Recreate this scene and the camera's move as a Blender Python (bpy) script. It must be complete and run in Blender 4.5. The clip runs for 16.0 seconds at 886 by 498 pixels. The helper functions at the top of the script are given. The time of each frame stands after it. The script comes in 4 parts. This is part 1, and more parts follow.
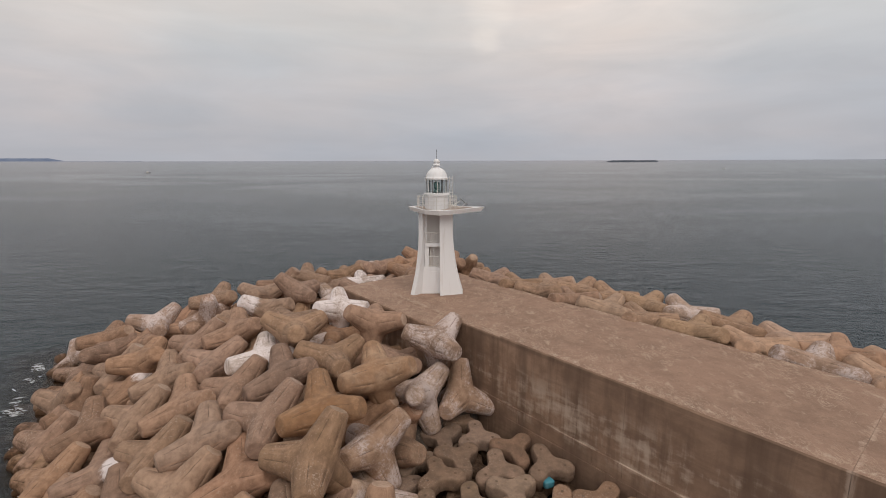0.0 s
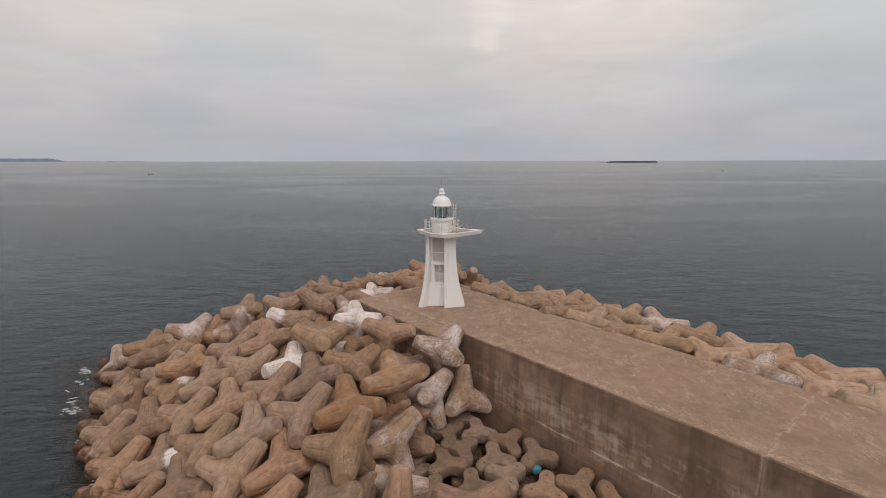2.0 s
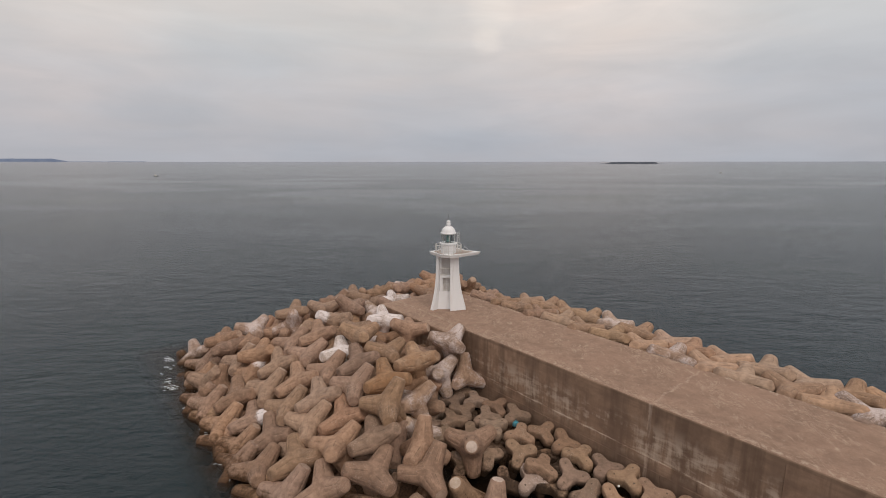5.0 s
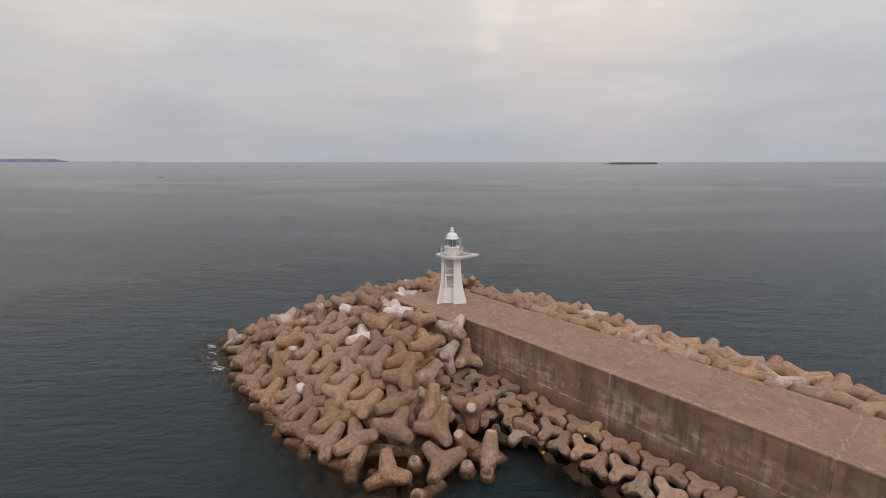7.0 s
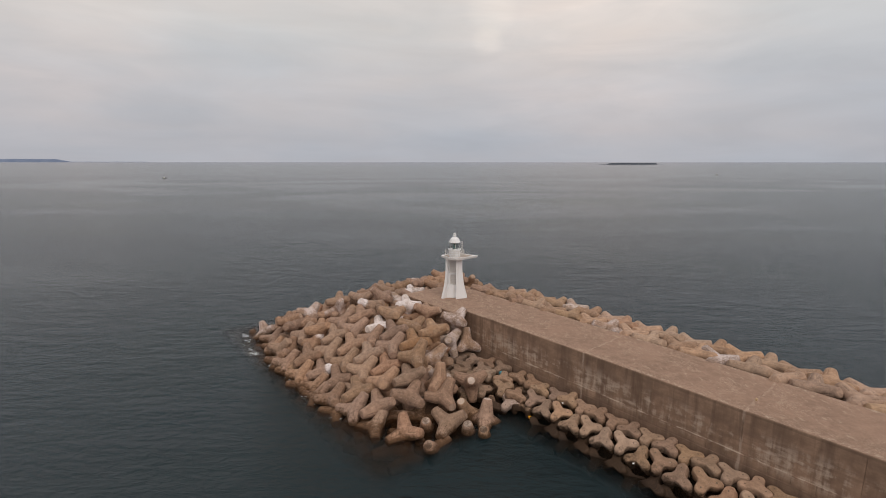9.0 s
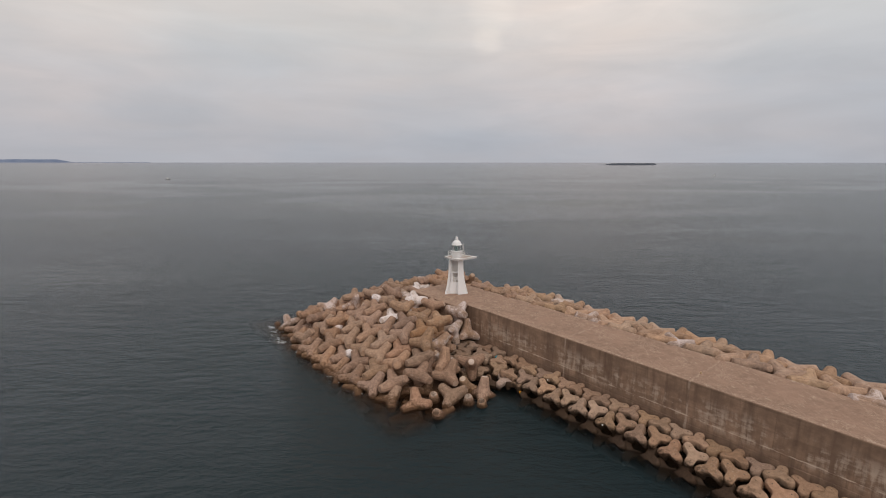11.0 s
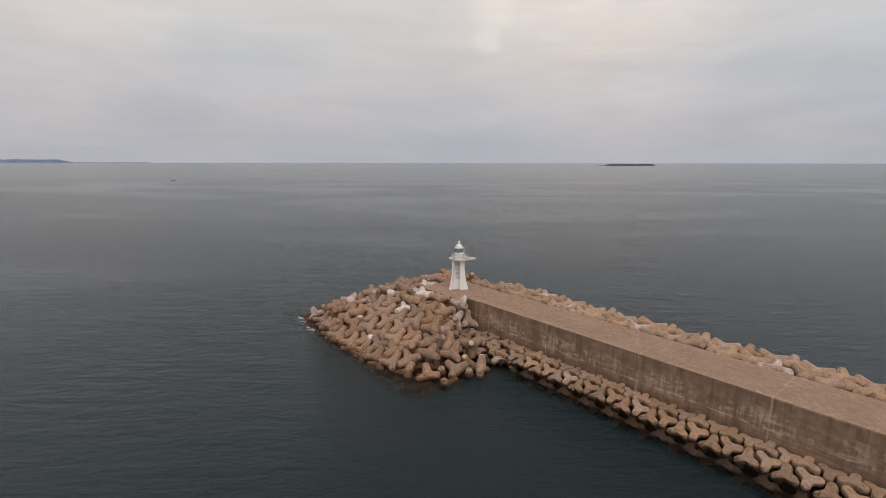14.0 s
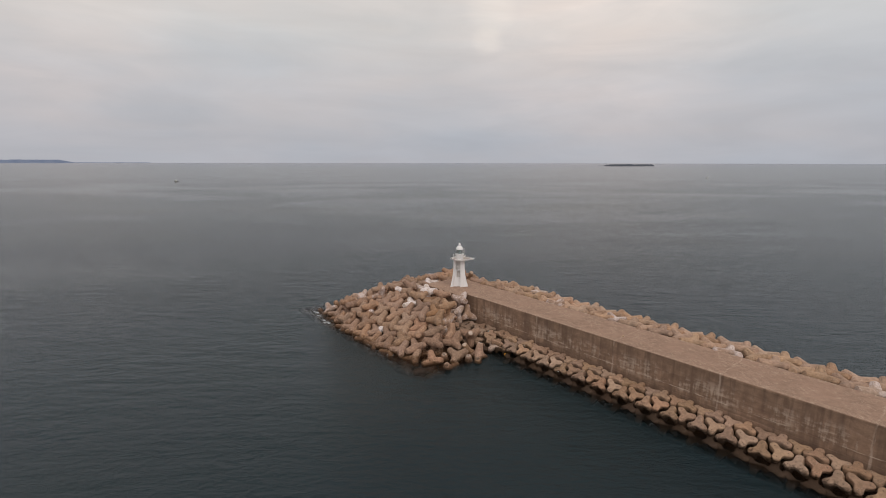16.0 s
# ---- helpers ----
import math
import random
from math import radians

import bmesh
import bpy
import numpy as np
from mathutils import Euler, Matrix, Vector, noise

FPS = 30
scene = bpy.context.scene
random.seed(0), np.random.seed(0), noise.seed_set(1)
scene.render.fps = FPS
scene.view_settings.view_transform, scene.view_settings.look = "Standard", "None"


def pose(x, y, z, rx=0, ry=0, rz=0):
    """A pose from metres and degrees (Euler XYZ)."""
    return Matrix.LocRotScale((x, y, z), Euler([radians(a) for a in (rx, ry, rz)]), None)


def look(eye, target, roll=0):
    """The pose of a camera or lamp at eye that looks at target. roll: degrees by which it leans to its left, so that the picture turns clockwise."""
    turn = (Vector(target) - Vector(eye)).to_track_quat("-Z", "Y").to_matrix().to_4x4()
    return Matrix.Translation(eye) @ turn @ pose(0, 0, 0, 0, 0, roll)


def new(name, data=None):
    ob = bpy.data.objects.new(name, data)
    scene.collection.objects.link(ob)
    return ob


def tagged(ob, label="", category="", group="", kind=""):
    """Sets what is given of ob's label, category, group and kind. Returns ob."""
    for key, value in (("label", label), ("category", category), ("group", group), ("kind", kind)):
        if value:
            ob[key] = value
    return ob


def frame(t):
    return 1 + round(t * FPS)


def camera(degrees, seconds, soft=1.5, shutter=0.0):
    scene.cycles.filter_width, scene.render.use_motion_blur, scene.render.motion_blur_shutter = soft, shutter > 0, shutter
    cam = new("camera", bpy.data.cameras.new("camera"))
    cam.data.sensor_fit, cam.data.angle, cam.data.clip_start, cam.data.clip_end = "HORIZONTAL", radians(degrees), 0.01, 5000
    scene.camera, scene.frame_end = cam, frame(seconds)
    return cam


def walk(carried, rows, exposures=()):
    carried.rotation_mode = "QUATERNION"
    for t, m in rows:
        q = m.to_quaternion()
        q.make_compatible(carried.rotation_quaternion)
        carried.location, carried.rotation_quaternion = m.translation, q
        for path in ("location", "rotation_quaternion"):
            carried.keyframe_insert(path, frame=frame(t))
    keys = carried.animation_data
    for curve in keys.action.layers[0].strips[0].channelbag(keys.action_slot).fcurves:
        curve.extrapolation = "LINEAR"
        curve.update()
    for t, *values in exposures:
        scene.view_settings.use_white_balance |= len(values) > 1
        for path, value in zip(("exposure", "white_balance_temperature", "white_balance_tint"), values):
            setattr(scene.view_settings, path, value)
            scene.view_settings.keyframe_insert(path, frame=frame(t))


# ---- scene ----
cam = camera(87, 16.0, soft=1.0)
PATH = [
    (0, pose(0.208, -40.390, 11.784, 79.451, 0, -0.037) @ pose(0, 0, 0, 0, 0, -0.149)),
    (0.5, pose(0.163, -41.183, 12.178, 79.452, 0, -0.033) @ pose(0, 0, 0, 0, 0, -0.140)),
    (1, pose(0.069, -42.347, 12.797, 79.455, 0, -0.028) @ pose(0, 0, 0, 0, 0, -0.130)),
    (1.5, pose(-0.074, -43.791, 13.612, 79.461, 0, -0.024) @ pose(0, 0, 0, 0, 0, -0.127)),
    (2, pose(-0.201, -45.497, 14.569, 79.466, 0, -0.021) @ pose(0, 0, 0, 0, 0, -0.103)),
    (2.5, pose(-0.306, -47.459, 15.580, 79.472, 0, -0.017) @ pose(0, 0, 0, 0, 0, -0.080)),
    (3, pose(-0.437, -49.631, 16.551, 79.475, 0, -0.013) @ pose(0, 0, 0, 0, 0, -0.060)),
    (3.5, pose(-0.582, -51.967, 17.440, 79.477, 0, -0.008) @ pose(0, 0, 0, 0, 0, -0.049)),
    (4, pose(-0.735, -54.428, 18.170, 79.476, 0, -0.004) @ pose(0, 0, 0, 0, 0, -0.039)),
    (6.5, pose(-1.343, -67.528, 21.239, 79.481, 0, 0.119) @ pose(0, 0, 0, 0, 0, -0.013)),
    (7, pose(-1.541, -70.319, 21.881, 79.479, 0, 0.119) @ pose(0, 0, 0, 0, 0, -0.016)),
    (7.5, pose(-1.745, -73.112, 22.529, 79.477, 0, 0.119) @ pose(0, 0, 0, 0, 0, -0.018)),
    (8, pose(-1.931, -75.945, 23.140, 79.476, 0, 0.120) @ pose(0, 0, 0, 0, 0, -0.002)),
    (8.5, pose(-2.080, -78.802, 23.749, 79.476, 0, 0.121) @ pose(0, 0, 0, 0, 0, 0.007)),
    (9, pose(-2.220, -81.658, 24.391, 79.478, 0, 0.121) @ pose(0, 0, 0, 0, 0, 0.013)),
    (9.5, pose(-2.373, -84.546, 24.992, 79.479, 0, 0.121) @ pose(0, 0, 0, 0, 0, 0.018)),
    (10, pose(-2.564, -87.420, 25.624, 79.482, 0, 0.120) @ pose(0, 0, 0, 0, 0, 0.014)),
    (12.5, pose(-3.522, -101.768, 28.743, 79.485, 0, 0.054) @ pose(0, 0, 0, 0, 0, 0.044)),
    (13, pose(-3.727, -104.635, 29.383, 79.484, 0, 0.050) @ pose(0, 0, 0, 0, 0, 0.053)),
    (13.5, pose(-3.919, -107.530, 30.034, 79.483, 0, 0.045) @ pose(0, 0, 0, 0, 0, 0.054)),
    (14, pose(-4.090, -110.480, 30.708, 79.483, 0, 0.040) @ pose(0, 0, 0, 0, 0, 0.063)),
    (14.5, pose(-4.247, -113.497, 31.383, 79.481, 0, 0.035) @ pose(0, 0, 0, 0, 0, 0.065)),
    (15, pose(-4.390, -116.584, 32.045, 79.479, 0, 0.029) @ pose(0, 0, 0, 0, 0, 0.068)),
    (15.5, pose(-4.540, -119.711, 32.692, 79.478, 0, 0.024) @ pose(0, 0, 0, 0, 0, 0.073)),
    (16, pose(-4.710, -122.841, 33.339, 79.476, 0, 0.020) @ pose(0, 0, 0, 0, 0, 0.073)),
]
walk(cam, PATH)

# ---- the pier's own axes: s along the harbour wall, q across it, both from the lighthouse ----
ALONG = radians(-50.5)
DX, DY = math.cos(ALONG), math.sin(ALONG)
DECK_Q0, DECK_Q1 = -3.1, 7.0
DECK_S0 = -8.8
HEAD_Q0, HEAD_S1 = -5.35, 5.7  # the head is wider than the rest of the quay
HEAD_JOINT = -2.5
SECTION = 18.65
JOINT0 = 10.25
SEA_Z = -8.5


def at(s, q, z=0.0):
    """A place in the world from the pier's frame."""
    return Vector((s * DX - q * DY, s * DY + q * DX, z))


PIER = Matrix.Rotation(ALONG, 4, "Z")

# ---- world and sun ----
SUN_ELEVATION, SUN_AZIMUTH = 52.0, 165.0  # degrees; azimuth from +y towards +x
world = bpy.data.worlds.new("overcast_sky")
scene.world = world
world.use_nodes = True
wt = world.node_tree
wt.nodes.clear()


def wnode(kind, **values):
    n = wt.nodes.new(kind)
    for key, value in values.items():
        n.inputs[key].default_value = value
    return n


sky = wt.nodes.new("ShaderNodeTexSky")
sky.sky_type, sky.sun_disc = "NISHITA", False
sky.sun_elevation, sky.sun_rotation = radians(SUN_ELEVATION), radians(SUN_AZIMUTH)
sky.dust_density, sky.air_density = 3.0, 1.0
coord = wt.nodes.new("ShaderNodeTexCoord")
split = wt.nodes.new("ShaderNodeSeparateXYZ")
wt.links.new(coord.outputs["Generated"], split.inputs[0])
# cloud deck: grey-blue near the horizon, paler overhead
ramp = wt.nodes.new("ShaderNodeValToRGB")
ramp.color_ramp.elements[0].position, ramp.color_ramp.elements[0].color = 0.0, (0.470, 0.478, 0.520, 1)
ramp.color_ramp.elements[1].position, ramp.color_ramp.elements[1].color = 0.55, (0.645, 0.63, 0.622, 1)
for where, colour in ((0.05, (0.475, 0.484, 0.525, 1)), (0.14, (0.545, 0.542, 0.565, 1)), (0.25, (0.655, 0.638, 0.625, 1)), (0.36, (0.70, 0.682, 0.668, 1))):
    e = ramp.color_ramp.elements.new(where)
    e.color = colour
wt.links.new(split.outputs["Z"], ramp.inputs[0])
# long soft cloud bands
stretch = wt.nodes.new("ShaderNodeMapping")
stretch.inputs["Scale"].default_value = (1.6, 1.6, 7.0)
wt.links.new(coord.outputs["Generated"], stretch.inputs[0])
bands = wnode("ShaderNodeTexNoise", Scale=2.3, Detail=6.0, Roughness=0.55, Distortion=0.5)
wt.links.new(stretch.outputs[0], bands.inputs["Vector"])
band_ramp = wt.nodes.new("ShaderNodeMapRange")
band_ramp.inputs["From Min"].default_value, band_ramp.inputs["From Max"].default_value = 0.32, 0.68
band_ramp.inputs["To Min"].default_value, band_ramp.inputs["To Max"].default_value = 0.95, 1.05
wt.links.new(bands.outputs[0], band_ramp.inputs["Value"])
clouds = wt.nodes.new("ShaderNodeVectorMath")
clouds.operation = "MULTIPLY"
wt.links.new(ramp.outputs[0], clouds.inputs[0])
wt.links.new(band_ramp.outputs[0], clouds.inputs[1])
# warm, thinner cloud over the horizon: a broad veil and a small bright gap in it
sun_way = Vector((math.sin(radians(SUN_AZIMUTH)) * math.cos(radians(SUN_ELEVATION)), math.cos(radians(SUN_AZIMUTH)) * math.cos(radians(SUN_ELEVATION)), math.sin(radians(SUN_ELEVATION))))


def veil(base, azimuth, elevation, spread, colour, texture):
    a, e = radians(azimuth), radians(elevation)
    toward = wt.nodes.new("ShaderNodeVectorMath")
    toward.operation = "DOT_PRODUCT"
    toward.inputs[1].default_value = (math.sin(a) * math.cos(e), math.cos(a) * math.cos(e), math.sin(e))
    wt.links.new(coord.outputs["Generated"], toward.inputs[0])
    fade = wt.nodes.new("ShaderNodeMapRange")
    fade.interpolation_type = "SMOOTHSTEP"
    fade.inputs["From Min"].default_value, fade.inputs["From Max"].default_value = math.cos(radians(spread)), 1.0
    wt.links.new(toward.outputs["Value"], fade.inputs["Value"])
    patchy = wt.nodes.new("ShaderNodeMath")
    patchy.operation = "MULTIPLY"
    wt.links.new(fade.outputs[0], patchy.inputs[0])
    wt.links.new(texture, patchy.inputs[1])
    warm = wt.nodes.new("ShaderNodeMix")
    warm.data_type, warm.blend_type = "RGBA", "ADD"
    warm.inputs[7].default_value = (*colour, 1)
    wt.links.new(patchy.outputs[0], warm.inputs[0])
    wt.links.new(base, warm.inputs[6])
    return warm.outputs[2]


warmed = veil(clouds.outputs[0], 16, 17.5, 19, (0.20, 0.13, 0.09), bands.outputs[0])
warmed = veil(warmed, 5.4, 16.5, 3.2, (0.12, 0.10, 0.07), bands.outputs[0])
warmed = veil(warmed, 5.0, 13.4, 2.0, (0.12, 0.10, 0.07), bands.outputs[0])
warmed = veil(warmed, -38, 11.0, 12, (0.10, 0.05, 0.02), bands.outputs[0])
drift = wnode("ShaderNodeTexNoise", Scale=1.3, Detail=3.0)
wt.links.new(stretch.outputs[0], drift.inputs["Vector"])
drift_ramp = wt.nodes.new("ShaderNodeValToRGB")
drift_ramp.color_ramp.elements[0].position, drift_ramp.color_ramp.elements[0].color = 0.35, (0.965, 0.985, 1.0, 1)
drift_ramp.color_ramp.elements[1].position, drift_ramp.color_ramp.elements[1].color = 0.65, (1.05, 1.0, 0.965, 1)
wt.links.new(drift.outputs[0], drift_ramp.inputs[0])
tinted = wt.nodes.new("ShaderNodeVectorMath")
tinted.operation = "MULTIPLY"
wt.links.new(warmed, tinted.inputs[0])
wt.links.new(drift_ramp.outputs[0], tinted.inputs[1])
cloud_light = wnode("ShaderNodeBackground", Strength=1.01)
wt.links.new(tinted.outputs[0], cloud_light.inputs["Color"])
sky_light = wnode("ShaderNodeBackground", Strength=0.06)
wt.links.new(sky.outputs[0], sky_light.inputs["Color"])
both = wnode("ShaderNodeMixShader", Fac=0.93)
wt.links.new(sky_light.outputs[0], both.inputs[1])
wt.links.new(cloud_light.outputs[0], both.inputs[2])
world_out = wt.nodes.new("ShaderNodeOutputWorld")
wt.links.new(both.outputs[0], world_out.inputs[0])

sun = new("sun", bpy.data.lights.new("sun", "SUN"))
sun.data.energy, sun.data.angle, sun.data.color = 1.3, radians(50), (1.0, 0.90, 0.80)
sun.matrix_world = look(sun_way * 100, (0, 0, 0))

# ---- materials ----
def material(name, rough=0.8, metal=0.0):
    m = bpy.data.materials.new(name)
    m.use_nodes = True
    b = m.node_tree.nodes["Principled BSDF"]
    b.inputs["Roughness"].default_value, b.inputs["Metallic"].default_value = rough, metal
    return m, m.node_tree, b


def link(t, a, b):
    t.links.new(a, b)


def noise_node(t, vector, scale, detail=4.0, rough=0.55, distort=0.0):
    n = t.nodes.new("ShaderNodeTexNoise")
    for key, value in (("Scale", scale), ("Detail", detail), ("Roughness", rough), ("Distortion", distort)):
        n.inputs[key].default_value = value
    if vector is not None:
        link(t, vector, n.inputs["Vector"])
    return n.outputs[0]


def span(t, value, a, b, c=0.0, d=1.0, smooth=True):
    n = t.nodes.new("ShaderNodeMapRange")
    n.interpolation_type = "SMOOTHSTEP" if smooth else "LINEAR"
    for key, v in (("From Min", a), ("From Max", b), ("To Min", c), ("To Max", d)):
        n.inputs[key].default_value = v
    link(t, value, n.inputs["Value"])
    return n.outputs[0]


def sums(t, op, a, b):
    n = t.nodes.new("ShaderNodeMath")
    n.operation = op
    for k, v in enumerate((a, b)):
        if isinstance(v, (int, float)):
            n.inputs[k].default_value = v
        else:
            link(t, v, n.inputs[k])
    return n.outputs[0]


def blend(t, fac, a, b, mode="MIX"):
    n = t.nodes.new("ShaderNodeMix")
    n.data_type, n.blend_type = "RGBA", mode
    for k, v in ((0, fac), (6, a), (7, b)):
        if isinstance(v, (int, float)):
            n.inputs[k].default_value = v
        elif isinstance(v, tuple):
            n.inputs[k].default_value = (*v, 1) if len(v) == 3 else v
        else:
            link(t, v, n.inputs[k])
    return n.outputs[2]


def bump(t, shader, height, strength=0.5, distance=0.02):
    n = t.nodes.new("ShaderNodeBump")
    n.inputs["Strength"].default_value, n.inputs["Distance"].default_value = strength, distance
    link(t, height, n.inputs["Height"])
    link(t, n.outputs[0], shader.inputs["Normal"])


def world_place(t):
    return t.nodes.new("ShaderNodeNewGeometry").outputs["Position"]


def scaled(t, vector, scale, turn=0.0):
    n = t.nodes.new("ShaderNodeMapping")
    n.inputs["Scale"].default_value, n.inputs["Rotation"].default_value = scale, (0, 0, turn)
    link(t, vector, n.inputs[0])
    return n.outputs[0]


def concrete(name, light, dark, algae=True, chalk=0.0, rust=0.0, grain=1.0, streaks=False, wet_to=2.1, one_leg=False, wet_line=0.1, slime=(0.060, 0.031, 0.016)):
    """Weathered cast concrete: cloudy tone, pitted grain, chalky droppings or rusty stains, a dark wet band at the tide
    line, painted dimming with depth below it.
    """
    m, t, b = material(name, 0.88)
    place = world_place(t)
    big = noise_node(t, place, 0.35, 5)
    mid = noise_node(t, place, 1.9, 6, 0.62)
    fine = noise_node(t, place, 22.0 * grain, 4, 0.7)
    col = blend(t, span(t, mid, 0.32, 0.7), dark, light)
    info = t.nodes.new("ShaderNodeObjectInfo")
    own = sums(t, "FRACT", sums(t, "ADD", info.outputs["Random"], t.nodes.new("ShaderNodeNewGeometry").outputs["Random Per Island"]), 0.0)
    hue = t.nodes.new("ShaderNodeHueSaturation")
    link(t, span(t, own, 0, 1, 0.76, 1.15, False), hue.inputs["Value"])
    link(t, span(t, sums(t, "FRACT", sums(t, "MULTIPLY", own, 7.31), 0.0), 0, 1, 0.84, 1.08, False), hue.inputs["Saturation"])
    link(t, span(t, sums(t, "FRACT", sums(t, "MULTIPLY", own, 3.77), 0.0), 0, 1, 0.497, 0.509, False), hue.inputs["Hue"])
    link(t, col, hue.inputs["Color"])
    col = blend(t, span(t, big, 0.3, 0.72, 0.0, 0.28), hue.outputs[0], tuple(c * 0.66 for c in dark))
    col = blend(t, span(t, fine, 0.57, 0.72, 0.0, 0.52), col, tuple(c * 0.5 for c in dark))
    mott = noise_node(t, place, 6.0, 6, 0.72, 0.4)
    col = blend(t, span(t, mott, 0.54, 0.72, 0.0, 0.38), col, tuple(min(1.0, c * 1.35) for c in light))
    if streaks:
        # board marks and run-off lengthwise on each leg
        sheet = t.nodes.new("ShaderNodeTexCoord").outputs["UV"]
        offset = t.nodes.new("ShaderNodeVectorMath")
        link(t, sheet, offset.inputs[0])
        link(t, own, offset.inputs[1])
        lines = noise_node(t, scaled(t, offset.outputs[0], (5.2, 0.36, 1.0)), 1.0, 5, 0.62, 0.2)
        col = blend(t, span(t, lines, 0.56, 0.72, 0.0, 0.24), col, tuple(v * 0.55 for v in dark))
        col = blend(t, span(t, lines, 0.46, 0.30, 0.0, 0.30), col, tuple(min(1.0, v * 1.4 + 0.02) for v in light))
    if chalk:
        patch = noise_node(t, place, 6.0, 8, 0.8, 0.5)
        if streaks:
            patch = sums(t, "ADD", sums(t, "MULTIPLY", patch, 0.55), sums(t, "MULTIPLY", noise_node(t, scaled(t, offset.outputs[0], (2.8, 0.7, 1.0)), 2.8, 8, 0.8, 0.3), 0.45))
        broad = noise_node(t, place, 0.45, 3)
        both_ = sums(t, "ADD", sums(t, "MULTIPLY", patch, 0.6), sums(t, "MULTIPLY", broad, 0.4))
        limed = span(t, both_, 0.60 - 0.28 * chalk, 0.70 - 0.24 * chalk, 0.0, 0.85)
        if one_leg:
            # only one leg is splashed
            dot = t.nodes.new("ShaderNodeVectorMath")
            dot.operation = "DOT_PRODUCT"
            dot.inputs[1].default_value = (0.577, 0.577, 0.577)
            link(t, t.nodes.new("ShaderNodeTexCoord").outputs["Object"], dot.inputs[0])
            out = sums(t, "ADD", dot.outputs["Value"], sums(t, "MULTIPLY", sums(t, "SUBTRACT", patch, 0.5), 2.6))
            limed = sums(t, "MULTIPLY", limed, span(t, out, 1.15, 1.65))
        col = blend(t, limed, col, (0.84, 0.765, 0.765) if chalk > 0.55 else (0.64, 0.545, 0.525))
    else:
        patch = noise_node(t, scaled(t, place, (1, 1, 0.5)), 2.4, 6, 0.7, 0.9)
        col = blend(t, span(t, patch, 0.64, 0.74, 0.0, 0.5), col, (0.5, 0.41, 0.35))
        scab = noise_node(t, place, 9.0, 5, 0.75, 0.6)
        col = blend(t, span(t, sums(t, "ADD", sums(t, "MULTIPLY", scab, 0.7), sums(t, "MULTIPLY", big, 0.3)), 0.57, 0.64, 0.0, 0.55), col, (0.52, 0.42, 0.35))
    if rust:
        stain = noise_node(t, place, 0.7, 4, 0.6, 0.5)
        col = blend(t, span(t, stain, 0.38, 0.6, 0.0, rust), col, (0.26, 0.115, 0.04))
    if algae:
        zed = t.nodes.new("ShaderNodeSeparateXYZ")
        link(t, place, zed.inputs[0])
        wavy = sums(t, "ADD", zed.outputs["Z"], sums(t, "MULTIPLY", mid, 2.2))
        tide = span(t, wavy, SEA_Z + wet_to, SEA_Z + wet_to + 1.0, 1.0, 0.0)
        tide = sums(t, "MAXIMUM", tide, span(t, zed.outputs["Z"], SEA_Z + wet_line, SEA_Z + wet_line + 0.8, 1.0, 0.0))
        weed = blend(t, span(t, mott, 0.38, 0.64), tuple(v * 0.55 for v in slime), tuple(v * 1.5 for v in slime))
        col = blend(t, sums(t, "MULTIPLY", tide, 0.9), col, weed)
        col = blend(t, span(t, zed.outputs["Z"], SEA_Z - 0.15, SEA_Z + 0.35, 0.95, 0.0), col, tuple(v * 0.7 for v in slime))
        # loss of light with depth painted in: submerged concrete fades to near black
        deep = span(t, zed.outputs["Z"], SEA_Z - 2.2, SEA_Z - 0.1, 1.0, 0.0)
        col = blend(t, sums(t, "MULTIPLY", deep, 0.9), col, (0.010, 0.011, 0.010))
        link(t, span(t, tide, 0, 1, 0.88, 0.7), b.inputs["Roughness"])
        link(t, span(t, tide, 0, 1, 0.5, 0.2), b.inputs["Specular IOR Level"])
    link(t, col, b.inputs["Base Color"])
    bump(t, b, sums(t, "ADD", sums(t, "MULTIPLY", mid, 1.0), sums(t, "MULTIPLY", fine, 0.55)), 0.95, 0.05)
    return m


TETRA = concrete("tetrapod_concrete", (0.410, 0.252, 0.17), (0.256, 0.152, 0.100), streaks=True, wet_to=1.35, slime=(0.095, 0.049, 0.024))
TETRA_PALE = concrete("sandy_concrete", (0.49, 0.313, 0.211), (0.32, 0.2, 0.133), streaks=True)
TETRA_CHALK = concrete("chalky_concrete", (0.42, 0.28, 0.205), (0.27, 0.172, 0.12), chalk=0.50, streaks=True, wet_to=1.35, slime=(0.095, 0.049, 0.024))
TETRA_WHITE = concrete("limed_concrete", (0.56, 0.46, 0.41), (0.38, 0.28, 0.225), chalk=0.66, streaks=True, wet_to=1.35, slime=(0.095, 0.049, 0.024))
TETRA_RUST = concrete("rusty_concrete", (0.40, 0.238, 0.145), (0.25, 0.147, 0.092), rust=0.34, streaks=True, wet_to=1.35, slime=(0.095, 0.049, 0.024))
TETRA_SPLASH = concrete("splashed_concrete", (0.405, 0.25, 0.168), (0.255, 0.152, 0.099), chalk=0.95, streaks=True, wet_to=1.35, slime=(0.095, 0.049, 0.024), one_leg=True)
# two paler concretes for the flat ends of some legs
PALE_END = concrete("pale_end_concrete", (0.53, 0.375, 0.285), (0.35, 0.23, 0.165))
CAP = concrete("palest_leg_end", (0.66, 0.53, 0.45), (0.47, 0.35, 0.28))
SEAM = concrete("seam_dirt_hole_shade", (0.20, 0.128, 0.088), (0.135, 0.088, 0.06))
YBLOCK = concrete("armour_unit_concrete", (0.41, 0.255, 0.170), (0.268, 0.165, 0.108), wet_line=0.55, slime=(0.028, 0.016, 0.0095))
